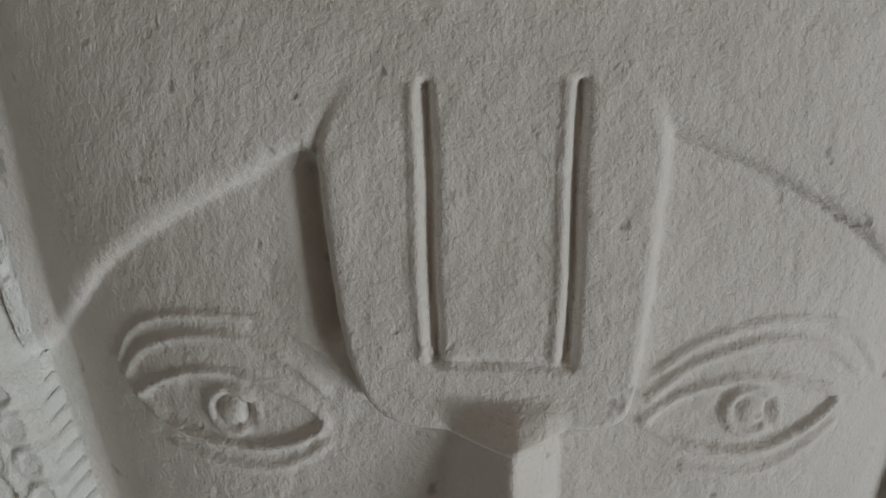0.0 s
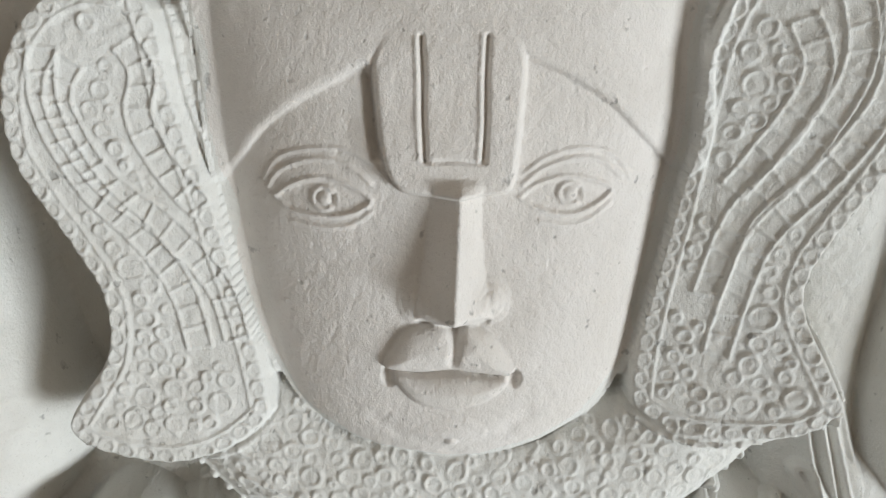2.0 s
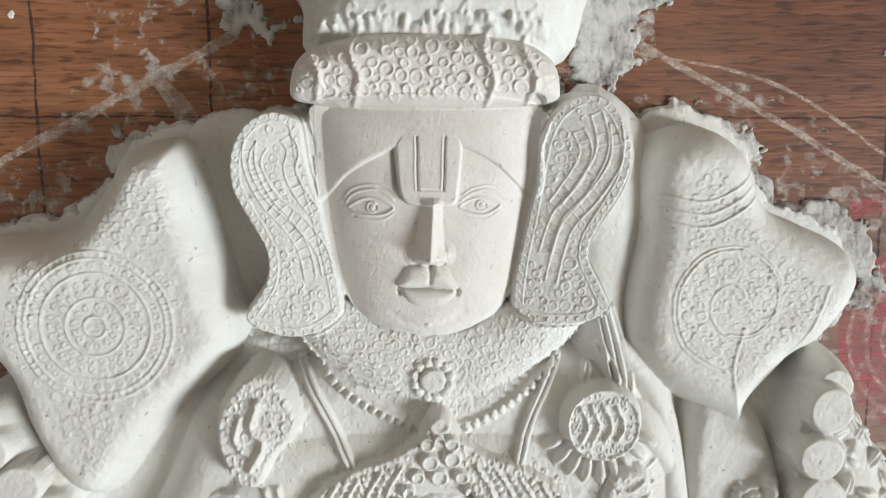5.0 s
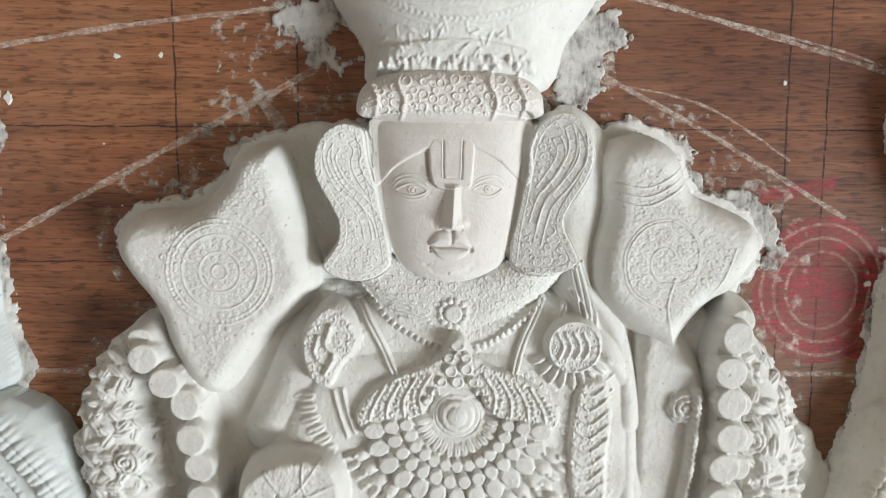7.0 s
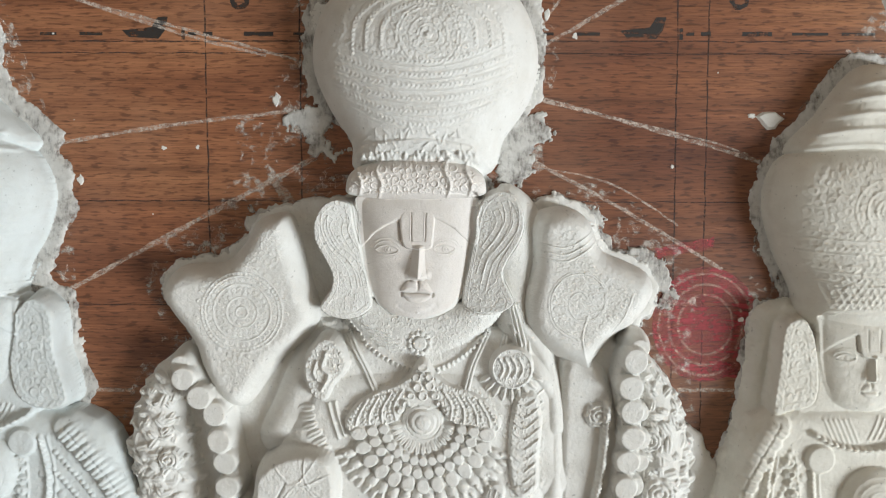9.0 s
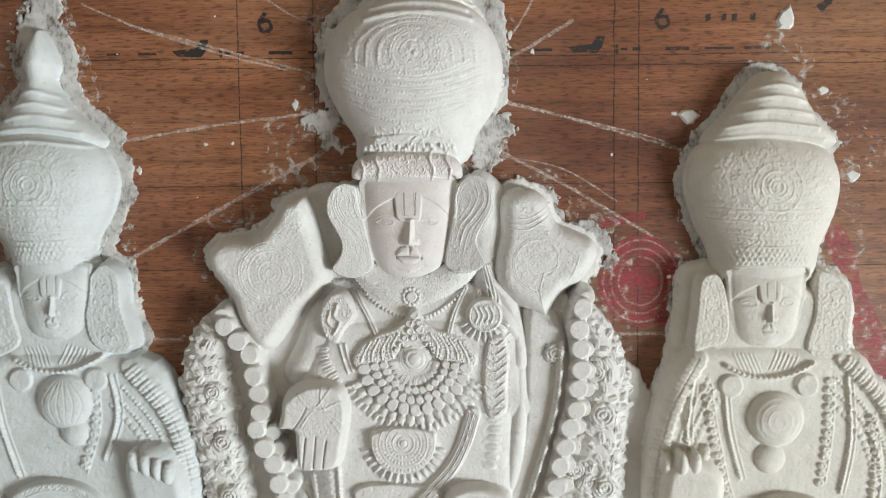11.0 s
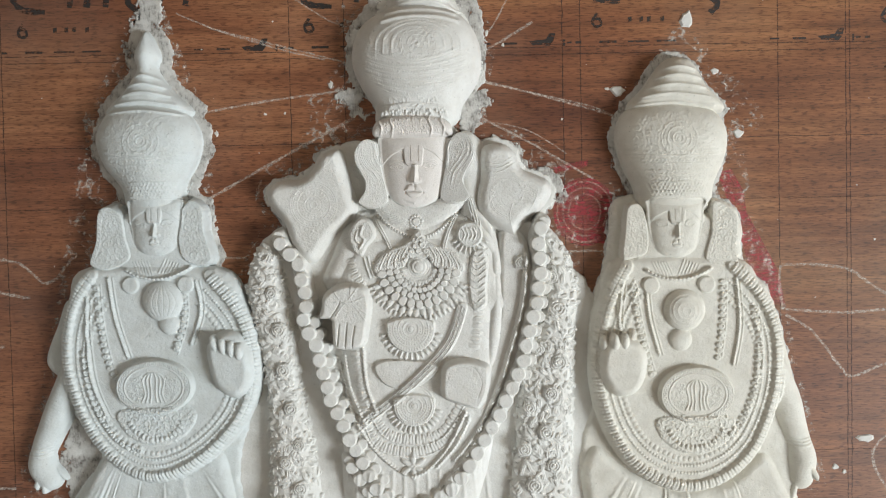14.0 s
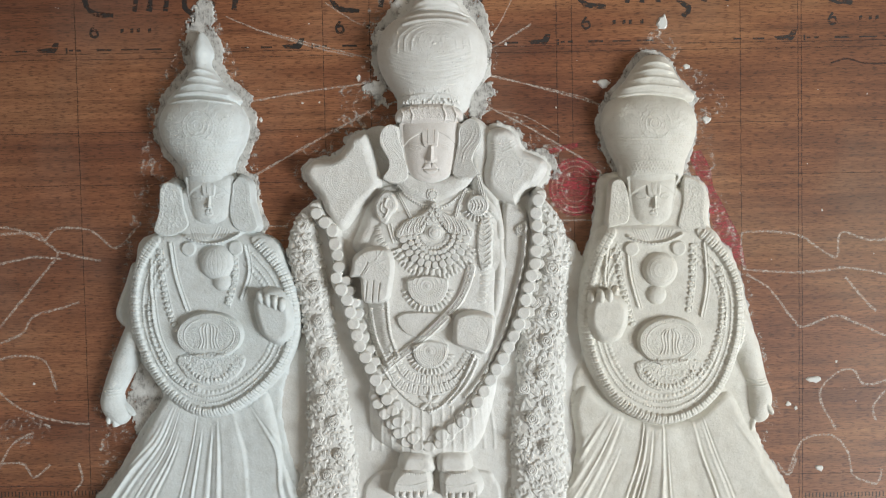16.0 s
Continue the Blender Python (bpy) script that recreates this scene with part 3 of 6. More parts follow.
# thin ragged plaster round the figure
r.mass([(-78.8, 898.4), (-71.3, 925.7), (-43.1, 949.2), (-8.1, 972.5), (33.4, 971.8), (67.4, 937.0), (87.6, 895.4), (87.1, 861.0), (73.9, 819.8), (72.1, 792.2), (92.9, 788.3), (120.7, 783.0), (141.4, 766.7), (162.1, 752.4), (168.8, 728.0), (158.0, 700.3), (174.9, 658.1), (181.4, 609.0), (173.3, 517.6), (172.1, 411.3), (174.0, 275.3), (-170.0, 281.1), (-170.4, 410.0), (-164.5, 509.3), (-180.0, 594.2), (-185.8, 643.4), (-167.3, 685.1), (-149.5, 698.7), (-162.8, 726.9), (-158.8, 747.7), (-137.6, 759.8), (-109.3, 778.1), (-81.1, 791.4), (-46.1, 801.2), (-73.4, 825.9), (-79.6, 864.0)], 1.4, 3, rag=11, lump=13, draw=22)
r.mass([(-68.4, 898.2), (-43.6, 928.7), (-8.2, 969.1), (33.3, 968.4), (67.3, 930.1), (81.8, 881.8), (78.5, 847.4), (62.2, 823.5), (54.7, 789.0), (-39.3, 790.7), (-45.8, 815.0), (-62.8, 836.1), (-69.0, 870.7)], 6, 9, rag=5, draw=15)
r.skirt([(-61.5, 898.1), (-43.6, 925.2), (-8.2, 965.7), (33.3, 965.0), (67.3, 926.7), (77.7, 881.8), (74.4, 847.4), (53.1, 823.7), (38.9, 803.2), (-23.7, 804.3), (-37.3, 823.2), (-57.8, 842.9), (-62.8, 870.6)], 3, 2.2)
# body slab with the two raised arms
r.mass([(-96.2, 769.5), (-79.0, 775.4), (-58.3, 785.0), (57.7, 785.2), (74.8, 777.7), (95.3, 777.8), (112.5, 768.2), (123.5, 727.0), (113.6, 699.1), (134.6, 685.2), (155.8, 664.1), (164.3, 599.2), (-158.8, 597.9), (-146.7, 663.1), (-125.4, 684.4), (-104.3, 698.5), (-89.9, 733.4)], 6, 8, rag=3)
for lump in ([(-81.9, 834.8), (-69.7, 839.3), (-55.9, 836.5), (-49.1, 819.4), (-41.6, 815.3), (-45.8, 804.9), (-56.2, 807.3), (-66.5, 819.4)], [(52.8, 840.1), (73.5, 838.4), (85.1, 826.5), (75.5, 815.5), (70.4, 802.4), (60.1, 790.2), (53.1, 802.3)], [(-107.3, 769.0), (-101.9, 777.1), (-87.9, 780.6), (-76.7, 778.5), (-79.3, 770.1), (-98.5, 767.3)], [(121.6, 752.0), (139.0, 753.8), (154.8, 746.1), (162.2, 731.0), (159.0, 716.9), (150.0, 725.7), (142.7, 739.8)], [(77.6, 780.9), (93.2, 784.4), (110.7, 777.5), (119.6, 766.0), (107.3, 769.5), (86.3, 777.4)]):
    r.mass(lump, 1.5, 3, rag=9, lump=8, draw=1)
r.mass([(-151.6, 684.7), (-166.0, 664.2), (-175.2, 629.7), (-164.5, 580.8), (-155.4, 524.7), (-153.6, 454.5), (-155.2, 384.0), (-164.8, 277.7), (163.3, 272.2), (163.5, 406.9), (166.6, 491.2), (169.7, 575.0), (173.0, 623.6), (159.7, 668.9), (135.8, 693.5), (84.1, 708.2), (-95.6, 711.4)], 12, 8, rag=3)
# plaster that fills the ground towards the side figures
r.mass([(-189, 290), (-189, 560), (-184, 600), (-160, 625), (-140, 560), (-140, 290)], 7, 10, rag=3, draw=-2)
r.mass([(189, 290), (189, 570), (184, 625), (160, 640), (140, 560), (140, 290)], 7, 10, rag=3, draw=-2)
# crown
r.mass([(-3.8, 970.4), (13.1, 980.0), (29.7, 969.8), (42.4, 926.3), (52.4, 914.8), (-20.3, 916.1), (-14.6, 930.7)], 26, 22)
crown = [(-29.3, 798.5), (-37.0, 818.1), (-50.1, 838.8), (-59.4, 862.7), (-57.2, 886.7), (-45.4, 905.9), (-21.3, 918.5), (10.1, 922.9), (43.0, 917.3), (62.2, 903.7), (72.7, 882.5), (74.6, 860.4), (68.5, 840.4), (54.9, 820.5), (41.0, 797.3)]
r.mass(crown, 50, 62, base=8)
for zz, hw in ((36, 62), (24, 56), (12, 50), (0, 44)):
    (ax, az), (bx, bz) = [(-26.7, 904.6), (50.5, 903.2)]
    m, u = (ax + bx) / 2, (bx - ax) / 2 * hw / 62
    up = 24.2 - 0.7 * zz
    r.line([(m - u, az + up - 2), (m - u * 0.5, az + up + 2), (m, az + up + 3), (m + u * 0.5, az + up + 2), (m + u, az + up - 2)], 6, 2.4)
cx, cz = (10.1, 875.3)
r.rings(cx, cz, (4.5, 6.2, 10.5, 16, 18), 0.8, 0.35)
r.dot(cx, cz, 2.2, 2.2, 1.0, 0, "dome")
rows_on_crown = []
for low, half in ((-14, 44), (-21, 50), (-27, 52), (-34, 52), (-41, 48), (-48, 40)):
    arc = [(cx - 3 + half * f, cz + low + 9 - 13 * (1 - f * f)) for f in (-1, -0.66, -0.33, 0, 0.33, 0.66, 1)]
    rows_on_crown.append(arc)
    r.line(arc, 0.9, 0.3)
    for x, z, t in along(arc, 2.7):
        r.loop(x, z + 3.2, 1.3, 1.1, 0.6, t, 0.45)
for half, tall in ((27, 22), (36, 27), (44, 30)):
    arc = [(cx + half * math.cos(a), cz + tall * math.sin(a)) for a in (-0.2, 0.4, 0.9, 1.57, 2.2, 2.75, 3.35)]
    rows_on_crown.append(arc)
    r.line(arc, 0.9, 0.3)
    for x, z, t in along(arc, 2.7):
        r.loop(x, z - 2.6, 1.3, 1.1, 0.6, t, 0.45)
r.stamps([(-46, 866), (-42, 885), (-20, 900), (14, 903), (45, 895), (60, 876), (62, 856), (50, 836), (10, 826), (-30, 834)], 1.3, 2.1, 0.5, 0.4, wall=0.4, avoid=rows_on_crown, clear=3.4)
# rough leaf rows between crown and band
rows = [(-33.5, 805.1), (-32.0, 812.5), (-23.8, 816.4), (3.4, 819.2), (30.6, 816.0), (37.0, 812.5), (39.0, 805.0), (27.0, 808.2), (3.3, 810.0), (-20.3, 808.3)]
r.swell(rows, 2.0, 5)
for x, z, a in along([(-32, 811), (-15, 815), (3.4, 816), (22, 815), (37, 811)], 1.1):
    u = r.rng.uniform(0, 3.1)
    z += r.rng.uniform(-7, 7)
    r.line([(x, z), (x + 4 * math.cos(u), z + 4 * math.sin(u))], 1.1, r.rng.uniform(0.3, 0.8))
    r.dot(x + r.rng.uniform(-2, 2), 809 + r.rng.uniform(-2, 2), 1.2, 1.6, 1.2, 0, "dome")
# band across the forehead
band = [(-38.6, 791.9), (-36.3, 799.0), (-29.3, 804.0), (-13.0, 807.7), (3.3, 808.8), (19.6, 807.7), (33.3, 804.3), (41.2, 799.0), (43.5, 791.8), (41.7, 786.9), (27.1, 785.0), (3.2, 784.5), (-18.7, 784.7), (-32.4, 786.3), (-37.8, 787.8)]
r.mass(band, 38, 9, base=24)
r.blush(band)
r.line([(-37.0, 787.0), (-27.6, 784.7), (-11.3, 783.6), (3.2, 783.3), (19.6, 783.7), (32.4, 784.4), (42.4, 787.2)], 5, 1.5)
r.stamps(inset(band, 1.5), 1.5, 2.6, 0.8, wall=0.4)
for bx in (612, 668, 858, 918):
    (ax, az), = [(3.3, 796.2)]
    sx = 0.2 * (bx - 770)
    r.line([(ax + sx, az + 11), (ax + sx * 1.02 - 2, az + 5), (ax + sx * 1.03 + 1, az - 3), (ax + sx * 1.04 - 1, az - 11)], 2.4, 1.5)
for x, z, a in along([(-35.1, 786.0), (-18.7, 784.5), (3.2, 784.1), (23.4, 784.4), (40.8, 786.2)], 4.6):
    r.dot(x, z - 1.0, 2.0, 1.5, 1.4, r.rng.uniform(0, 3), "dome")
# chest, arms
r.mass([(-44.0, 704.0), (-57.6, 700.5), (-71.4, 686.7), (-78.5, 665.9), (-85.6, 645.0), (-89.4, 620.4), (-86.3, 595.7), (96.3, 596.5), (97.6, 631.7), (92.0, 666.5), (81.5, 687.2), (64.4, 704.3), (40.7, 709.3), (-23.6, 709.2)], 24, 18)
r.mass([(-82.1, 649.1), (-80.1, 580.2), (-74.7, 510.9), (-79.3, 455.4), (-76.9, 406.5), (-53.0, 385.1), (-18.6, 370.5), (23.0, 373.3), (58.0, 390.2), (79.7, 452.7), (87.6, 522.0), (88.8, 604.9), (82.8, 660.0), (62.7, 687.7), (-47.0, 689.6)], 27, 22)
r.mass([(-76.9, 686.3), (-68.2, 700.1), (-54.5, 700.1), (-44.4, 686.4), (-44.6, 658.5), (-58.5, 644.5), (-72.4, 630.4), (-89.7, 626.8), (-96.4, 640.9), (-85.7, 665.4)], 24, 16)
r.mass([(66.6, 700.2), (82.5, 689.5), (91.7, 668.0), (95.5, 632.8), (96.1, 594.8), (91.6, 562.5), (80.8, 534.9), (70.4, 545.7), (70.9, 584.5), (76.5, 619.9), (77.0, 659.8), (66.3, 676.2)], 27, 14)
for zz in (652, 703):
    (ax, az), (bx, bz) = [(73.4, 594.3), (95.9, 599.3)]
    dz = 0.5 * (652 - zz)
    r.line([(ax, az + dz), ((ax + bx) / 2, az + dz + 1), (bx, bz + dz)], 1.0, -0.6)
# collar round the neck
collar = [(-38.7, 713.2), (-26.1, 699.1), (-9.5, 689.0), (5.8, 683.7), (22.1, 688.5), (38.7, 700.6), (53.5, 716.1), (49.5, 722.8), (36.9, 726.1), (23.7, 721.0), (3.8, 718.6), (-12.8, 720.9), (-26.0, 725.3), (-35.3, 720.9)]
r.mass(collar, 25, 12, base=17)
r.line([(-38.7, 713.2), (-26.1, 698.4), (-9.5, 687.7), (5.8, 683.0), (22.1, 687.1), (38.7, 699.3), (53.5, 715.4)], 2.2, 1.2)
r.beads([(-38.7, 711.8), (-26.1, 696.8), (-9.5, 686.0), (5.8, 681.0), (22.1, 685.4), (38.7, 698.0), (53.5, 714.1)], 3.2, 1.5, 1.8, "dome", aspect=0.8)
r.stamps(inset(collar, 1.0), 1.1, 2.0, 0.42, 0.5, wall=0.3)
for dx in range(6):
    (ax, az), (bx, bz) = [(-28.7, 709.9), (-12.8, 703.9)]
    r.line([(ax + 1.7 * dx, az - 2.6 * dx), (bx + 1.5 * dx, bz - 2.0 * dx)], 1.0, 0.7)
cx, cz = (4.5, 698.9)
r.dot(cx, cz, 4.2, 4.2, 2.0, 0, "disc", True)
r.beads([(cx + 6 * math.cos(a), cz + 6 * math.sin(a)) for a in (0, 0.8, 1.6, 2.4, 3.1, 3.9, 4.7, 5.5)], 3.1, 1.6, 1.3, "dome", True)
# ground between the ears
r.mass([(-50.3, 776.2), (-37.4, 785.0), (46.1, 787.2), (59.3, 778.8), (55.8, 744.5), (53.9, 727.8), (33.1, 723.0), (4.9, 719.4), (-22.8, 723.0), (-46.3, 725.4), (-44.8, 743.6)], 22.5, 5)
r.mass([(50, 790), (74, 782), (77, 750), (74, 715), (90, 690), (84, 674), (60, 680), (48, 720)], 21, 14)
for o, up in ((-3.6, 2.4), (-1.2, 3.2), (1.2, 3.0), (3.6, 2.0)):
    r.line([(60 + o * 0.8, 722), (63.5 + o, 710), (66 + o * 1.1, 698), (66 + o * 0.9, 686)], 2.2, up)
# ear ornaments
ear(r, [(-46.0, 785.1), (-53.3, 781.0), (-58.1, 771.7), (-57.9, 760.2), (-52.1, 748.5), (-48.1, 739.8), (-49.0, 730.9), (-55.1, 721.3), (-52.0, 715.9), (-41.4, 712.3), (-31.4, 713.7), (-23.4, 719.5), (-22.9, 724.1), (-24.6, 735.5), (-27.5, 747.7), (-29.2, 755.3), (-32.9, 768.0), (-34.8, 780.5), (-39.4, 784.3)], 25, 1.0,
    [[(-50.4, 777.0), (-51.2, 767.7), (-46.8, 757.2), (-39.6, 748.6), (-35.4, 741.0), (-33.4, 730.9)], [(-46.3, 775.0), (-49.6, 768.7), (-45.2, 758.3), (-36.3, 749.8), (-30.0, 741.0), (-27.9, 730.9)], [(-41.1, 777.2), (-38.0, 772.1), (-39.2, 765.8), (-35.1, 757.3), (-29.9, 750.9)]], -0.10)
ear(r, [(40.3, 783.5), (45.3, 788.3), (51.2, 790.6), (59.2, 788.2), (64.6, 779.8), (66.5, 770.0), (63.8, 759.9), (56.6, 747.4), (54.4, 739.3), (59.1, 728.8), (60.7, 722.9), (53.7, 717.3), (39.5, 716.2), (31.4, 719.3), (28.8, 724.1), (30.2, 738.0), (32.6, 750.6), (34.6, 762.9), (36.6, 774.9)], 24, 1.0,
    [[(59.7, 781.8), (60.5, 769.9), (54.4, 758.7), (47.0, 749.6), (44.0, 741.6), (41.2, 728.8)], [(53.8, 784.9), (56.3, 773.1), (50.9, 760.8), (43.4, 751.8), (39.5, 739.2)], [(48.5, 779.4), (51.3, 770.8), (45.2, 759.6), (41.0, 754.0)]], 0.22)
face(r, 3.5, 755, 1.0, 30)
# raised hands' emblems on both sides
wheel = [(-149.2, 735.1), (-138.9, 743.9), (-114.9, 745.9), (-101.3, 758.7), (-92.5, 772.0), (-76.5, 776.0), (-69.3, 767.0), (-66.1, 752.1), (-61.3, 735.3), (-56.5, 715.2), (-61.7, 701.6), (-77.0, 688.0), (-87.3, 674.3), (-101.1, 657.8), (-116.2, 661.2), (-127.6, 681.0), (-133.3, 698.0), (-145.7, 714.9), (-150.8, 725.0)]
r.skirt(wheel, 5, 3)
r.mass(wheel, 29, 12, base=3, firm=True)
cx, cz = (-100.0, 717.9)
r.rings(cx, cz, (3.4, 9.2, 17.0, 21.6, 23.8), 0.8, 0.45)
for rad, n in ((6.2, 13), (11.0, 22), (13.6, 26), (19.3, 36), (22.7, 60)):
    for i in range(n):
        a = 6.283 * (i + r.rng.uniform(-0.15, 0.15)) / n
        if rad == 22.7:
            r.line([(cx + 21.9 * math.cos(a), cz + 21.9 * math.sin(a)), (cx + 23.5 * math.cos(a), cz + 23.5 * math.sin(a))], 0.6, 0.35)
        else:
            r.loop(cx + rad * math.cos(a), cz + rad * math.sin(a), 1.15, 0.95, 0.42, a, 0.3)
for i in range(26):
    a = 6.283 * (i + r.rng.uniform(-0.2, 0.2)) / 26
    r.loop(cx + 26.0 * math.cos(a), cz + 26.0 * math.sin(a), 1.3, 1.0, 0.4, a, 0.3)
for patch_of in ([(-101, 752), (-90, 765), (-78, 766), (-76, 748), (-92, 744)], [(-124, 735), (-116, 738), (-114, 724), (-124, 716)], [(-112, 690), (-96, 692), (-98, 674), (-106, 668)]):
    r.stamps(patch_of, 1.1, 1.9, 0.42, 0.6, wall=0.3)
shell_out = [(69.9, 767.3), (77.1, 777.3), (92.9, 779.6), (106.3, 771.7), (114.5, 753.8), (129.2, 746.5), (142.6, 739.2), (145.3, 725.8), (134.0, 708.9), (122.8, 701.5), (111.6, 688.5), (107.7, 679.0), (94.2, 684.4), (77.4, 694.6), (67.2, 708.1), (65.7, 725.6), (70.2, 745.7)]
r.skirt(shell_out, 6, 3)
r.mass(shell_out, 29, 13, base=3, firm=True)
cx, cz = (100.5, 724.4)
spiral = [(cx + (3 + 1.55 * a) * math.cos(a * 0.8 + 0.5), cz + (3 + 1.55 * a) * math.sin(a * 0.8 + 0.5) * 1.05) for a in range(14)]
r.line(spiral, 0.8, 0.45)
r.line([(a * 0.93 + cx * 0.07, b * 0.93 + cz * 0.07) for a, b in spiral[5:]], 0.8, 0.5)
r.stamps([(84, 742), (86, 762), (93, 767), (101, 758), (111, 742), (126, 732), (129, 725), (116, 710), (107, 698), (94, 701), (84, 711), (82, 724)], 1.1, 1.7, 0.42, 0.7, wall=0.3, avoid=[spiral], clear=0.3)
for dz in (0, 4, 8):
    (ax, az), (mx, mz), (bx, bz) = [(75.9, 750.9), (91.4, 748.6), (110.1, 759.9)]
    r.line([(ax, az + dz), (mx, mz + dz), (bx, bz + dz)], 0.9, 0.6)
r.line([(103.5, 715.9), (100.4, 702.5), (105.6, 685.6), (114.4, 699.1), (125.1, 716.0), (129.8, 729.4)], 0.9, 0.6)
# straps and tassels
for cord in ([(-38.2, 703.4), (-29.9, 688.1), (-21.6, 671.1)], [(45.5, 705.3), (37.2, 688.3), (32.2, 671.3)], [(58.8, 708.7), (65.6, 695.2), (67.4, 685.0)], [(55.5, 702.0), (52.3, 688.4), (50.7, 681.6)]):
    r.line(cord, 3.4, 2.2, flat=True)
    r.line(cord, 0.8, -1.0)
leaf = [(-52.3, 705.4), (-40.3, 700.0), (-35.8, 685.1), (-43.9, 674.2), (-50.0, 664.0), (-59.4, 666.0), (-65.3, 678.9), (-63.8, 693.5)]
r.mass(leaf, 33, 4)
r.stamps(leaf, 1.2, 1.9, 0.7, 0.7, wall=0.35)
r.line([(-49.7, 694.6), (-52.4, 686.2), (-48.5, 681.2), (-53.2, 672.7)], 3.0, 2.0)
r.line([(-55.7, 689.6), (-57.1, 681.2), (-50.9, 676.1)], 2.2, 1.6)
for cord in ([(-49.5, 662.7), (-46.9, 652.4), (-43.6, 642.1)], [(-45.5, 663.7), (-43.5, 654.1), (-40.2, 643.8)]):
    r.line(cord, 2.2, 1.8)
r.beads([(-63.7, 662.6), (-62.1, 652.4), (-57.1, 642.0), (-52.1, 633.4)], 5.5, 5.2, 2.6, "petal", aspect=0.5)
cx, cz = (59.1, 684.9)
r.dot(cx, cz, 13.5, 13.5, 6.0, 0, "disc", True)
r.rings(cx, cz, (11.5,), 1.2, 0.9)
for dx in (-6, -2.5, 1.5, 5.5):
    r.line([(cx + dx - 1.5, cz + 6), (cx + dx + 1, cz), (cx + dx - 1, cz - 5)], 1.6, 1.2)
r.curls([(cx - 11, cz - 9), (cx, cz - 12), (cx + 11, cz - 8), (cx + 11, cz + 8), (cx, cz + 11), (cx - 11, cz + 8)], 1.1, 0.6, 300)
for i in range(9):
    a = radians(205 + 130 * i / 8)
    r.dot(cx + 16.5 * math.cos(a), cz + 16.5 * math.sin(a), 4.2, 1.5, 3.2, a, "dome")
sleeve = [(59.2, 667.9), (74.3, 671.4), (79.8, 654.3), (78.1, 633.6), (76.6, 609.2), (59.7, 605.7), (54.4, 633.5)]
r.mass(sleeve, 30, 5)
for i in range(9):
    (ax, az), (bx, bz) = [(62.2, 667.3), (59.4, 607.2)]
    zz = az + (bz - az) * i / 9
    xx = ax + (bx - ax) * i / 9
    r.line([(xx - 2, zz), (xx + 5, zz - 5), (xx + 12, zz), (xx + 16, zz + 3)], 1.3, 0.9)
r.stamps(sleeve, 1.0, 1.5, 0.6, 0.5, wall=0.35)
r.beads([(65.9, 615.4), (66.7, 599.7), (64.4, 581.2), (61.1, 568.1)], 7, 6.0, 2.2, "petal", aspect=0.55)
# great breast ornament: a boss with wings and rows of stones hanging round it
cx, cz = (6.6, 652.9)
for sgn in (-1, 1):
    wing = [(cx + sgn * a, cz + b) for a, b in ((4, 30), (16, 24), (28, 20), (40, 12), (48, 0), (44, -8), (28, -6), (12, 2))]
    r.mass(wing, 31, 3)
    r.stamps(wing, 1.2, 1.9, 0.8, 0.6, wall=0.38)
    for q in range(4):
        r.line([(cx + sgn * (12 + 7 * q), cz + 19 - 2 * q), (cx + sgn * (17 + 7 * q), cz + 10 - 2 * q), (cx + sgn * (16 + 8 * q), cz + 1 - q)], 1.5, 1.2)
        r.beads([(cx + sgn * (15 + 7 * q), cz + 19 - 2 * q), (cx + sgn * (20 + 7 * q), cz + 10 - 2 * q), (cx + sgn * (19 + 8 * q), cz + 2 - q)], 2.4, 1.0, 0.8, "dome")
r.mass([(cx - 5, cz + 36), (cx + 5, cz + 36), (cx + 14, cz + 12), (cx, cz + 4), (cx - 14, cz + 12)], 31, 4)
for dx, dz, s in ((0, 34, 4), (-4, 27, 2.6), (4, 27, 2.6), (-3, 21, 3), (4, 22, 3), (0, 16, 3), (-7, 16, 2.4), (7, 16, 2.4), (0, 28, 2), (-10, 11, 2.2), (10, 11, 2.2), (13, 7, 2.2), (-13, 7, 2.2)):
    r.dot(cx + dx, cz + dz, s, s, 1.6, 0, "disc")
    r.dot(cx + dx, cz + dz, s, s, 0.6, 0, "ring")
r.mass([(cx + 44 * math.cos(radians(a)), cz + 44 * math.sin(radians(a))) for a in range(185, 356, 17)] + [(cx + 20, cz + 4), (cx - 20, cz + 4)], 30, 8)
r.dot(cx, cz, 12.5, 12.5, 3.2, 0, "disc", True)
r.dot(cx, cz, 8.0, 8.0, 2.0, 0, "disc", True)
r.dot(cx, cz, 4.5, 4.5, 1.4, 0, "dome")
r.rings(cx, cz, (10.4,), 1.0, -0.7)
r.fan(cx, cz, [(16.5, 15, 3.6, 1.7, 2.6, "petal")], 185, 355)
r.fan(cx, cz, [(23.5, 13, 3.3, 3.0, 3.2, "disc"), (30.5, 14, 3.7, 3.3, 3.4, "disc"), (38.6, 13, 5.4, 4.3, 3.8, "disc")], 184, 356)
r.fan(cx, cz, [(47.5, 16, 4.6, 3.3, 3.4, "dome"), (53.5, 25, 3.8, 1.7, 2.6, "dome")], 200, 340)
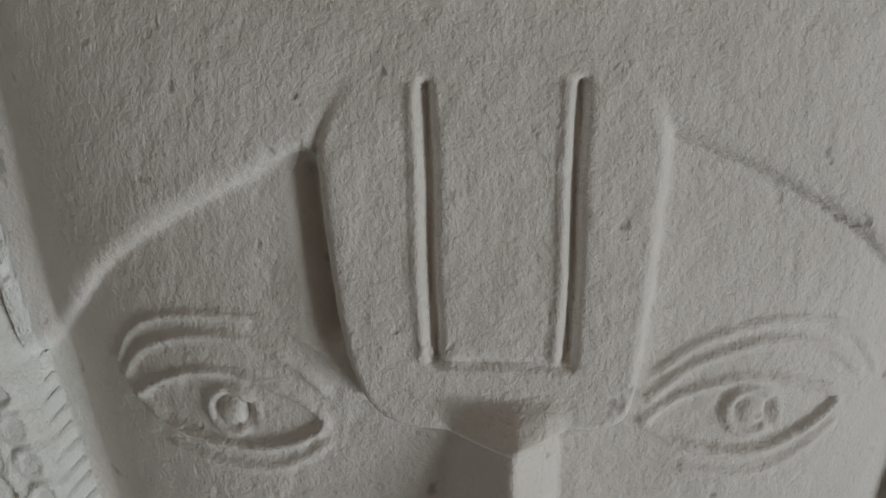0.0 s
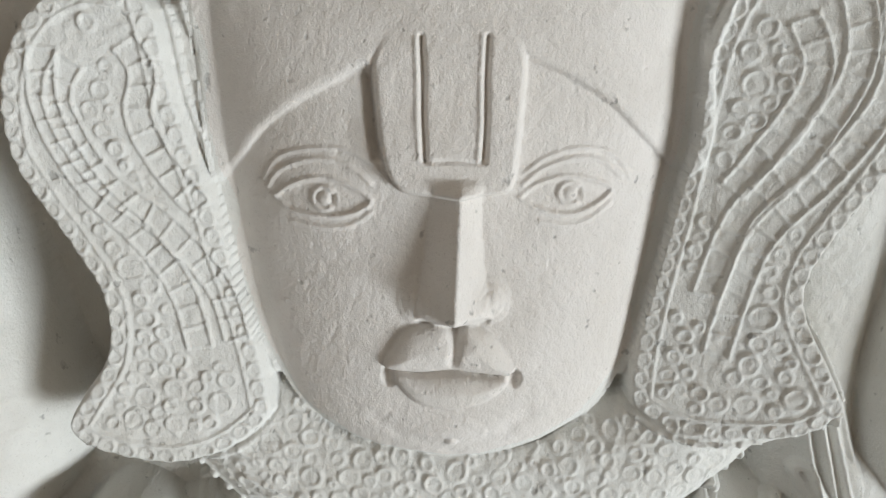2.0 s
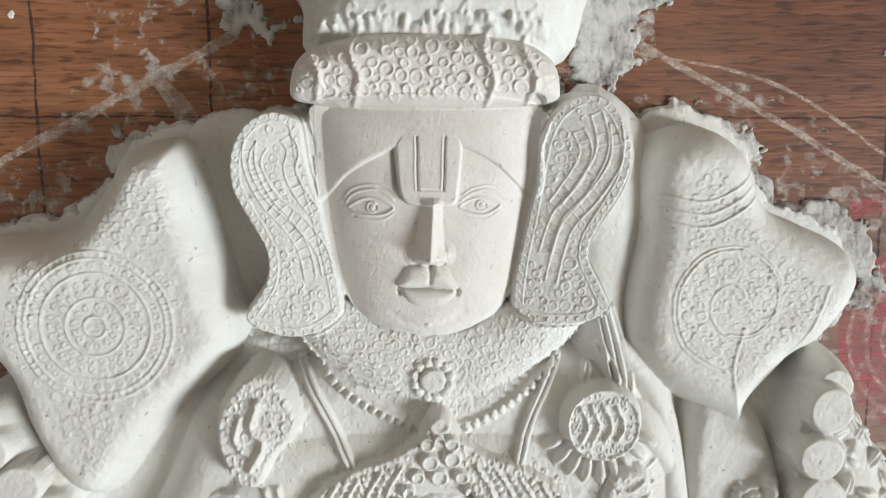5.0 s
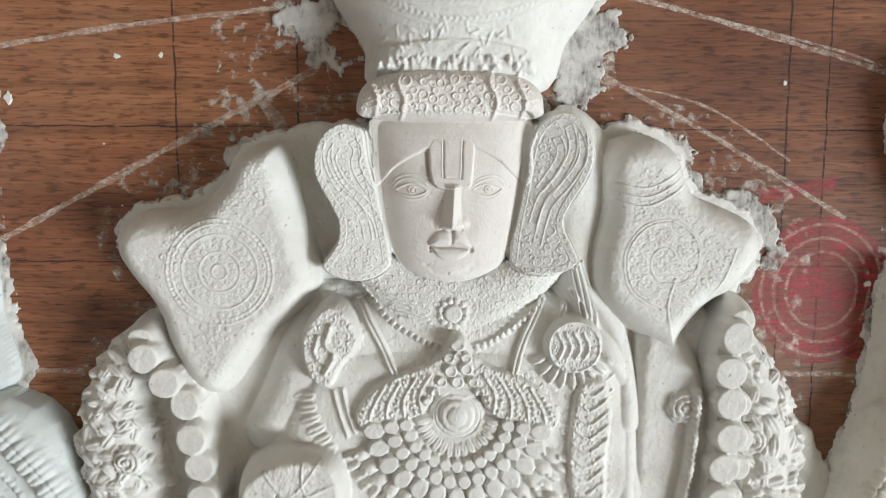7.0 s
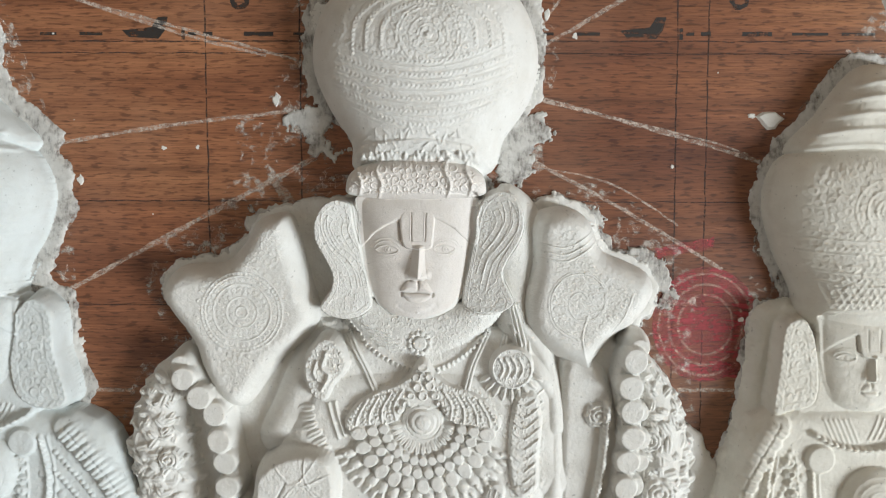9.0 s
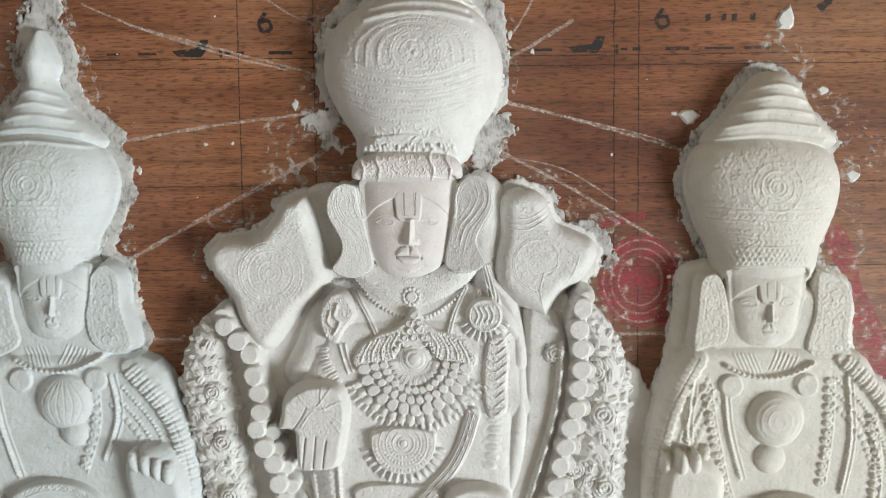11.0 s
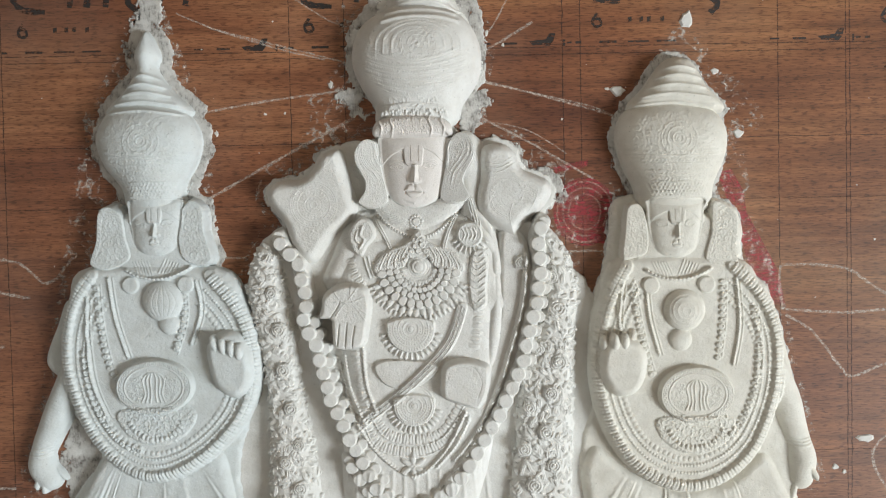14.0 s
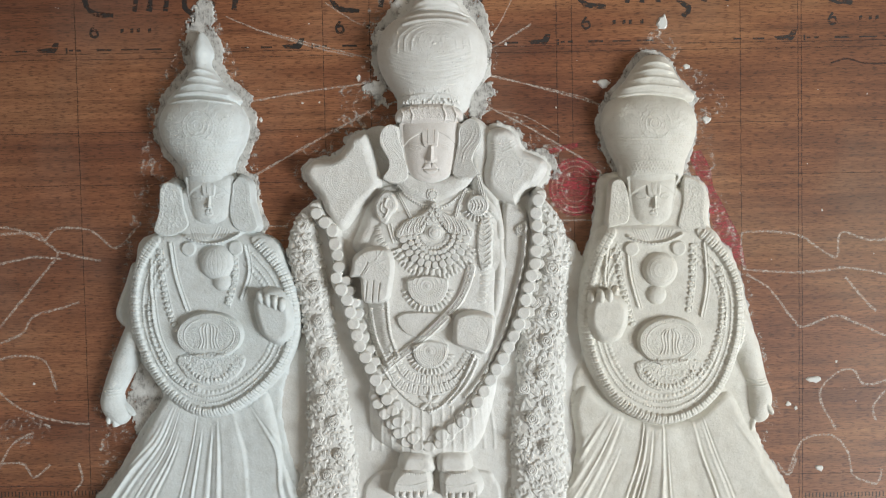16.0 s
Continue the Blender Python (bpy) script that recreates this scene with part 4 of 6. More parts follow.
# half-round medallions below
for (cx, cz), rad, low in (((-2.7, 589.4), 26, 30), ((-0.7, 509.9), 23, 28)):
    half = [(cx + rad * math.cos(radians(a)), cz + rad * math.sin(radians(a))) for a in range(180, 361, 15)] + [(cx + rad * 0.9, cz + 9), (cx, cz + 14), (cx - rad * 0.9, cz + 9)]
    r.mass(half, low + 3, 3)
    r.rings(cx, cz, (4, 8, 13, 18, rad - 2.5), 1.0, 0.7)
    for q, n in ((10.5, 14), (15.5, 20), (rad - 5, 26)):
        r.fan(cx, cz, [(q, n, 1.5, 1.1, 0.6, "dome")], 170, 370)
    r.fan(cx, cz, [(rad + 3, 15, 4.0, 1.7, 3.0, "dome")], 188, 352)
    r.dot(cx, cz, 3.0, 3.0, 1.2, 0, "dome")
low_plate = [(-42.4, 549.4), (-32.5, 532.1), (-12.1, 524.9), (8.5, 530.0), (25.9, 544.8), (19.2, 555.2), (-8.0, 559.1), (-32.0, 558.2)]
r.mass(low_plate, 31, 3)
r.stamps(low_plate, 0.9, 1.3, 0.4, 0.7, wall=0.35)
# waist swags
for swag in ([(-49.9, 517.3), (-33.4, 483.9), (-2.8, 473.8), (28.2, 481.5), (51.4, 515.5)], [(-56.9, 508.5), (-40.5, 471.6), (-6.4, 461.4), (28.0, 470.5), (56.0, 503.1)]):
    r.beads(swag, 6.6, 6.4, 2.7, "petal", aspect=0.55, jitter=0.4)
    r.line([(a, b - 5) for a, b in swag], 1.6, 1.2)
for cord in ([(-90.0, 564.0), (-83.8, 533.0), (-74.2, 498.4)], [(-72.9, 563.7), (-66.8, 525.8), (-50.4, 491.1)], [(-52.2, 570.2), (-49.6, 532.4), (-39.9, 504.7)], [(-77.9, 553.5), (-70.4, 519.0), (-62.7, 491.3)], [(69.5, 489.1), (55.3, 461.7), (34.3, 434.4), (16.8, 413.9)], [(55.9, 496.2), (41.7, 468.9), (20.7, 445.0)], [(-62.0, 496.0), (-40.0, 462.0), (-3.0, 437.0), (30.0, 462.0), (52.0, 503.0)]):
    r.twist(cord, 3.6, 2.6, 3.6)
r.beads([(-61.2, 566.9), (-57.6, 539.4), (-52.7, 515.3), (-50.3, 498.0)], 5.5, 5.5, 2.2, "petal", aspect=0.6)
r.fan(-3.0, 447.0, [(8, 6, 7.0, 3.0, 3.2, "dome")], 0, 360)
r.dot(-3.0, 447.0, 2.6, 2.6, 2.0, 0, "dome")
# slanting sash of many strands
sash = [(-71.4, 476.9), (-45.7, 498.6), (-19.1, 518.5), (4.9, 539.5), (30.3, 565.1), (42.0, 585.0), (50.2, 610.6)]
r.line(sash, 10, 3.6, flat=True)
for o in (-4.4, -2.6, -0.9, 0.9, 2.6, 4.4):
    r.line([(a - o * 0.65, b + o * 0.76) for a, b in sash], 1.3, -1.5)
r.beads(sash, 8.5, 1.0, 0.8, "dome", aspect=2.5)
# giving hand and resting hand
palm = [(-94.9, 611.9), (-91.9, 625.9), (-78.2, 635.6), (-62.7, 638.5), (-46.8, 634.2), (-41.5, 618.0), (-44.0, 594.1), (-49.7, 572.7), (-66.9, 568.2), (-81.9, 571.5), (-84.4, 593.0), (-85.8, 599.3), (-96.7, 601.0)]
r.mass(palm, 42, 6, base=14)
for fing in ([(-74.6, 596.2), (-76.0, 583.8), (-77.2, 573.4)], [(-66.9, 597.2), (-68.3, 583.7), (-69.6, 570.2)], [(-59.3, 594.0), (-61.1, 582.6), (-62.4, 571.2)]):
    r.line(fing, 1.6, -2.4)
r.line([(-84.3, 602.0), (-77.9, 610.7), (-73.6, 618.9)], 1.4, -1.6)
r.stamps([(-89, 618), (-78, 632), (-62, 635), (-47, 629), (-45.5, 604), (-62, 598), (-78, 601), (-83, 612)], 0.9, 1.3, 0.4, 0.9, wall=0.36)
for line in ([(-80.0, 630.4), (-67.5, 617.3), (-46.8, 624.8)], [(-61.9, 635.3), (-61.3, 619.8), (-47.2, 606.7)], [(-78.0, 604.5), (-64.4, 618.8), (-47.4, 599.0)], [(-82.8, 620.1), (-67.4, 618.9), (-54.3, 635.2)]):
    r.line(line, 0.9, 0.7)
fist = [(29.6, 552.5), (45.8, 559.1), (64.4, 557.4), (78.2, 548.8), (76.9, 525.1), (67.4, 505.7), (50.8, 508.0), (28.1, 517.7), (26.3, 536.2)]
r.mass(fist, 40, 6, base=14)
r.line([(29.2, 520.5), (48.7, 514.5), (65.2, 508.1)], 3, 1.2)
r.line([(33.8, 549.3), (59.5, 550.1), (68.6, 534.3), (64.3, 518.6)], 0.9, -0.6)
r.stamps(inset(fist, 5), 0.9, 1.3, 0.36, 0.8, wall=0.36)
r.mass([(54, 718), (70, 713), (84, 696), (92, 670), (94, 640), (78, 640), (76, 676), (64, 700)], 29, 12)
# the cloak between arm and garland
r.mass([(90, 692), (116, 684), (130, 640), (124, 600), (112, 560), (100, 525), (84, 490), (62, 462), (66, 520), (76, 560), (84, 600), (86, 650)], 22, 9)
# flower garlands hanging at both sides
left = [(-144.4, 690.0), (-165.5, 667.7), (-173.3, 630.1), (-164.8, 581.7), (-155.1, 526.2), (-153.3, 456.7), (-155.6, 386.8), (-164.4, 281.6), (-109.4, 280.6), (-94.1, 343.7), (-97.8, 399.9), (-105.6, 455.8), (-112.9, 497.7), (-120.0, 553.3), (-124.6, 594.8), (-133.9, 636.3), (-136.7, 663.8)]
right = [(136.7, 694.6), (159.7, 666.8), (170.2, 624.1), (166.7, 562.1), (163.1, 493.0), (160.7, 409.5), (160.5, 276.1), (94.4, 277.2), (95.4, 340.5), (96.4, 410.6), (104.1, 466.2), (104.7, 507.9), (115.6, 549.2), (126.4, 590.4), (133.9, 631.6), (134.3, 662.5)]
for shape, n in ((left, 1900), (right, 1700)):
    r.mass(shape, 25, 20, base=8)
    r.foliage(shape, n, 4.4)
for px, pz, s in ((-146, 628, 7), (-139, 590, 8), (-135, 548, 8), (-128, 508, 8), (-121, 470, 7), (-134, 452, 7), (-120, 425, 8), (-140, 405, 8), (-115, 385, 7), (-128, 360, 8), (112, 655, 8), (142, 640, 8), (148, 608, 10), (128, 565, 7), (149, 552, 9), (140, 520, 8), (118, 505, 7), (135, 480, 9), (112, 462, 8), (142, 445, 8), (122, 425, 9), (108, 395, 8), (138, 390, 8), (120, 362, 8)):
    r.rose(px, pz, s)
# garland of flat coins, with a cord inside it
left_coins = [(-137.7, 685.7), (-130.9, 672.1), (-119.7, 662.6), (-114.0, 643.3), (-111.3, 628.6), (-108.5, 615.5), (-113.1, 598.3), (-103.2, 578.7), (-98.8, 566.0), (-96.5, 554.4), (-92.1, 541.6), (-88.4, 524.1), (-81.9, 509.7), (-75.4, 495.8)] + [(-65.6, 470.1), (-56.3, 456.2), (-43.1, 429.8), (-31.3, 407.5), (-15.6, 404.5)]
right_coins = [(134.8, 696.3), (129.6, 684.5), (129.0, 671.1), (130.4, 655.1), (129.8, 638.0), (127.1, 622.0), (124.4, 605.9), (119.6, 590.3), (115.8, 574.1), (112.6, 557.9), (106.8, 542.7), (99.9, 527.0), (91.4, 510.7), (82.4, 493.3)] + [(52.1, 444.0), (38.9, 427.0), (23.6, 414.9), (-0.6, 401.5)]
low_coins = [(-69.2, 453.0), (-51.8, 425.0), (-33.0, 401.8), (-12.5, 393.1), (8.2, 396.9), (25.0, 411.9), (41.2, 435.2)]
for line in (left_coins, right_coins, low_coins):
    r.bank(line, 20, 28)
inner_left = [(a + 7, b + 6) for a, b in left_coins[6:]]
for line, step, rad, high, jit in ((inner_left, 15, 6.2, 29.0, 1.2), (low_coins, 14.5, 7.4, 31.0, 0.9), ([(a + 6, b - 6) for a, b in right_coins[2:11]], 15, 6.5, 28.5, 1.2), (left_coins, 14.6, 7.8, 33.0, 0.8), (right_coins, 15.2, 8.0, 33.0, 0.6)):
    for n, (x, z, a) in enumerate(along(line, step)):
        r.dot(x + r.rng.uniform(-jit, jit), z + r.rng.uniform(-jit, jit), rad * r.rng.uniform(0.93, 1.06), rad * r.rng.uniform(0.93, 1.06), 4.5, 0, "disc", True, level=high + 1.6 * (n % 2) + r.rng.uniform(-0.6, 0.6))
cord = [(117.0, 662.1), (112.5, 614.7), (98.5, 563.9), (84.0, 520.6), (59.4, 477.1), (38.5, 451.6)]
r.bank(cord, 8, 25)
r.twist(cord, 4.5, 2.6, 3.0)
# lower drapery, ankles and feet
drape = [(-72.2, 462.2), (-76.4, 427.5), (-70.2, 392.4), (-46.2, 378.0), (-14.9, 384.5), (16.2, 376.9), (57.9, 383.2), (72.0, 404.0), (69.3, 452.9), (52.5, 481.0), (-44.2, 482.6)]
for i in range(13):
    (ax, az), (bx, bz) = [(-71.3, 441.3), (71.2, 438.9)]
    xx = ax + (bx - ax) * i / 12
    r.line([(xx, az), (xx + (i - 6) * 0.6, az - 30), (xx + (i - 6) * 0.8, az - 55)], 5.0, 0.9)
r.mass([(-89.3, 328.2), (-81.9, 349.3), (-53.7, 362.9), (57.7, 361.0), (78.3, 346.6), (85.0, 325.3), (77.3, 276.0), (-90.3, 278.8)], 16, 6)
for ankle, foot, s in (([(-37.5, 386.3), (-14.7, 389.4), (1.1, 382.1), (2.0, 357.7), (-42.9, 358.5)], [(-56.3, 343.3), (-49.7, 360.0), (-35.7, 370.9), (-15.0, 371.9), (-0.7, 361.2), (1.7, 342.3), (-5.4, 328.5), (-36.6, 326.2), (-53.8, 330.7)], -1), ([(3.9, 385.6), (23.2, 388.7), (43.8, 381.4), (46.9, 356.9), (5.5, 357.6)], [(5.9, 342.3), (7.6, 359.0), (22.9, 369.9), (43.6, 367.5), (57.2, 356.8), (62.5, 339.2), (53.3, 326.1), (25.6, 323.8), (8.4, 329.6)], 1)):
    r.mass(ankle, 32, 12)
    r.mass(foot, 34, 10)
    r.beads([(ankle[4][0], ankle[4][1] + 6), (ankle[1][0], ankle[4][1] + 3), (ankle[3][0], ankle[4][1] + 6)], 3, 1.5, 1.5, "dome")
    fx, fz = np.mean(foot, axis=0)
    for i in range(5):
        r.dot(fx - 18 + 8.5 * i, fz - 15, 3.6, 6.5, 3.0, 0, "dome")
        r.line([(fx - 14 + 8.5 * i, fz - 8), (fx - 14 + 8.5 * i, fz - 21)], 1.2, -2.0)
    r.line([(fx - 22, fz + 4), (fx, fz - 1), (fx + 22, fz + 4)], 1.4, 1.0)
r.weather(calm=[(-32, 40, 716, 800)])
r.build("statue", PLASTER, "tall white plaster relief statue with round crown and garlands", "relief statues on the board", (640, 806))

# ---- side statues ----
HALOS = []


def side_statue(seed, crown, tiers, finial, halo, face_at, k, ears, body, robe, garland, inner, medal, ball, fist, fingers, arm, spine, mat, label):
    r = Relief(steps((min(p[0] for p in halo) - 12, max(p[0] for p in halo) + 12, 0.62)), steps((300, 955, 0.62)), seed)
    r.mass(halo, 1.4, 3, rag=11, lump=11, draw=40)
    for shape, reach in ((crown, 11 if seed == 11 else 6), (finial, 11 if seed == 11 else 6), (ears[0], 5), (ears[1], 5), (body, 1)):
        r.skirt(shape, reach, 1.8)
    HALOS.append(halo)
    tx, tz = max(finial, key=lambda p: p[1])
    if tz > 880:
        r.mass([(tx - 20, tz - 26), (tx - 24, tz + 2), (tx - 10, tz + 26), (tx - 2, tz + 48), (tx + 14, tz + 46), (tx + 14, tz + 10), (tx + 22, tz - 24)], 1.8, 3, rag=9, lump=8, draw=1)
    r.mass(body, 10, 8, rag=2)
    # skirt in long folds from the waist
    w, d = r.mass(robe, 17, 12)
    X, Z = r.x[w[1]][None, :], r.z[w[0]][:, None]
    turn = np.arctan2(X - spine[0], spine[1] - Z)
    n1, n2 = lattice(r.x[w[1]], r.z[w[0]], 70, seed), lattice(r.x[w[1]], r.z[w[0]], 45, seed + 3)
    wave = 0.9 * np.sin(turn * 11 + 3.0 * n1) + 0.25 * np.sin(turn * 34 + 5 * n2)
    for _ in range(26):
        at, wide, up = r.rng.uniform(-0.75, 0.75), r.rng.uniform(0.006, 0.016), r.rng.uniform(0.5, 1.2)
        bend = at + 0.12 * (n1 - 0.5)
        reach = np.clip((spine[1] - Z - r.rng.uniform(70, 150)) / 30, 0, 1)
        wave = wave + reach * (up * np.exp(-(((turn - bend) / wide) ** 2)) - 0.8 * up * np.exp(-(((turn - bend - 1.7 * wide) / wide) ** 2)))
    depth = np.clip((spine[1] - Z - 60) / 60, 0, 1) * 1.3
    r.h[w] += np.where(d < 0, wave * depth * np.clip(-d / 8, 0, 1), 0).astype(np.float32)
    # arm hanging at the side
    sleeve, joints, tips = arm
    r.mass(sleeve, 9, 8)
    r.limb(joints, 19)
    wx, wz, wr = joints[3]
    for dz in (-1, 2.6, 6):
        r.line([(wx - wr, wz + dz), (wx, wz + dz - 2.5), (wx + wr, wz + dz)], 2.0, 1.0)
    for a, b, t in tips:
        r.dot(a, b, 11.0, 3.4, 4.0, t, "dome", True)
    # trunk inside the great garland
    trunk = garland if garland[0] != garland[-1] else garland[:-1]
    tc = np.mean(trunk, axis=0)
    r.mass([tuple(tc + (np.array(p) - tc) * 1.07) for p in trunk], 25, 13, base=12)
    r.line(garland, 13, 2.4, flat=True)
    r.beads(garland, 7.6, 8.8, 3.4, "petal", aspect=0.42, jitter=0.5)
    r.line([(a, b) for a, b in garland], 1.2, -1.0)
    c = np.mean(trunk, axis=0)
    for f, step, rad, rise in ((0.87, 3.4, 1.7, 1.2), (0.80, 3.4, 1.7, 1.2), (0.74, 5.5, 2.6, 1.0)):
        r.beads([(c[0] + (a - c[0]) * f, c[1] + (b - c[1]) * f) for a, b in garland], step, rad, rise, "dome")
    for i, cord in enumerate(inner):
        if i % 2:
            r.beads(cord, 6.5, 3.8, 1.7, "disc", aspect=0.8, jitter=0.6)
            r.beads(cord, 6.5, 2.2, 0.8, "ring", aspect=0.8)
        else:
            r.twist(cord, 3.6, 2.0, 2.8)
        r.line([(a + 4.2, b) for a, b in cord], 1.6, 0.9)
    for _ in range(70):
        a, b, t = c[0] + r.rng.uniform(-60, 60), c[1] + r.rng.uniform(-70, 90), r.rng.choice((0.6, 2.3))
        r.line([(a, b), (a + 11 * math.cos(t), b + 11 * math.sin(t))], 0.9, -0.25)
    # round the neck
    fx, fz = face_at
    neck = [(fx - 32, fz - 46), (fx - 18, fz - 53), (fx, fz - 56), (fx + 18, fz - 53), (fx + 34, fz - 45)]
    r.mass([(fx - 40, fz + 10), (fx + 40, fz + 10), (fx + 44, fz - 46), (fx + 24, fz - 62), (fx, fz - 66), (fx - 24, fz - 62), (fx - 44, fz - 46)], 22, 10, base=8)
    for i in range(6):
        r.line([(fx + 8 + 3 * i, fz - 36 - i), (fx + 2 + 3.4 * i, fz - 50)], 1.2, 0.8)
        r.line([(fx - 10 - 3 * i, fz - 38), (fx - 4 - 3 * i, fz - 52)], 1.2, 0.8)
    r.line(neck, 4.5, 3.0)
    r.beads(neck, 4.2, 2.0, 1.6, "dome")
    for dx in (-27, 30):
        r.dot(fx + dx, fz - 62, 9, 9, 3.0, 0, "disc", True)
    # hanging balls
    for (bx, bz), rad, rise in ball:
        r.dot(bx, bz, rad, rad, rise, 0, "dome", True)
        if rad > 15 and seed == 11:
            for o in (-0.7, -0.42, -0.14, 0.14, 0.42, 0.7):
                r.line([(bx + rad * 0.25 * o, bz + rad * 0.85), (bx + rad * o, bz), (bx + rad * 0.6 * o, bz - rad * 0.7)], 1.0, -0.5)
        elif rad > 15:
            r.rings(bx, bz, (rad * 0.2, rad * 0.42, rad * 0.64, rad * 0.8), 1.0, 0.4)
    # belt medallion
    (mx, mz), rx, rz = medal
    r.mass([(mx + rx * math.cos(a * 0.3142), mz + rz * math.sin(a * 0.3142)) for a in range(20)], 33, 3.5, base=20)
    for f in (0.93, 0.74):
        r.line([(mx + rx * f * math.cos(a * 0.3142), mz + rz * f * math.sin(a * 0.3142)) for a in range(20)], 1.3, 0.9, closed=True)
    r.beads([(mx + rx * 0.84 * math.cos(a * 0.3142), mz + rz * 0.84 * math.sin(a * 0.3142)) for a in range(20)], 4.2, 1.9, 0.8, "ring", True)
    for s in (-1, 1):
        for o in (3, 7, 11):
            r.line([(mx + s * o * 0.4, mz + 15), (mx + s * o, mz + 8), (mx + s * o * 0.8, mz - 6), (mx + s * o * 1.1, mz - 15)], 1.4, 1.0)
        r.curls([(mx + s * 13, mz + 12), (mx + s * 26, mz + 6), (mx + s * 26, mz - 8), (mx + s * 13, mz - 14)], 1.7, 0.8, 200)
    apron = [(mx - 34, mz - rz * 0.8), (mx + 34, mz - rz * 0.8), (mx + 38, mz - rz - 12), (mx + 16, mz - rz - 30), (mx - 16, mz - rz - 30), (mx - 38, mz - rz - 12)]
    r.swell(apron, 2.0, 4)
    r.stamps(apron, 1.8, 3.6, 1.1, 0.8, wall=0.6)
    r.fan(mx, mz - rz + 4, [(30, 15, 3.0, 1.9, 1.8, "dome")], 200, 340)
    # lifted hand
    r.mass(fist, 38, 11, base=14)
    for a, b, t in fingers:
        r.dot(a, b, 8.5, 4.4, 6.0, t, "dome", True)
        r.dot(a + 5.5 * math.cos(t), b + 5.5 * math.sin(t), 2.2, 2.6, 0.6, t, "ring")
    # ears, crown, face
    for e in ears:
        r.mass([(a + (2 if a < fx else -2), b + 2) for a, b in e], 14, 5, rag=2)
        ear(r, e, 24, 1.5, [], 0.0, 0.55)
    cx, cz = np.mean(crown, axis=0)
    wide = (max(p[0] for p in crown) - min(p[0] for p in crown)) / 2
    r.mass(crown, 43, wide * 0.95, base=8)
    r.mass(finial, 27, 20, base=3)
    for (ax, az), (bx, bz) in tiers:
        r.line([(ax, az - 2), (ax * 0.75 + bx * 0.25, az), ((ax + bx) / 2, az + 0.6), (ax * 0.25 + bx * 0.75, bz), (bx, bz - 2)], 4.2, 2.0)
    r.rings(cx, cz + 8, (4, 7, 12, 18), 1.0, 0.55)
    r.stamps([(cx + (a - cx) * 0.8, cz + (b - cz) * 0.75) for a, b in crown], 1.7, 2.8, 0.45, 0.25, wall=0.55)
    low = min(p[1] for p in crown)
    for up, half in ((34, 0.66), (41, 0.74), (52, 0.86), (60, 0.9)):
        arc = [(cx + wide * half * f, low + up - 3 * (1 - f * f)) for f in (-1, -0.5, 0, 0.5, 1)]
        r.line(arc, 1.1, 0.5)
        for x, z, t in along(arc, 3.6):
            r.loop(x, z + 3.4, 1.7, 1.4, 0.55, t, 0.55)
    face(r, fx, fz, k, 29, False)
    for i in range(4):
        z = fz + 28 + 4.5 * i
        r.line([(fx - 27, z), (fx, z + 1.5), (fx + 27, z)], 1.0, 0.6)
    for i in range(15):
        x = fx - 26 + 3.7 * i
        for s in (-1, 1):
            r.line([(x, fz + 30), (x + s * 7, fz + 44)], 0.9, 0.5)
    r.weather()
    return r.build("statue", mat, label, "relief statues on the board")


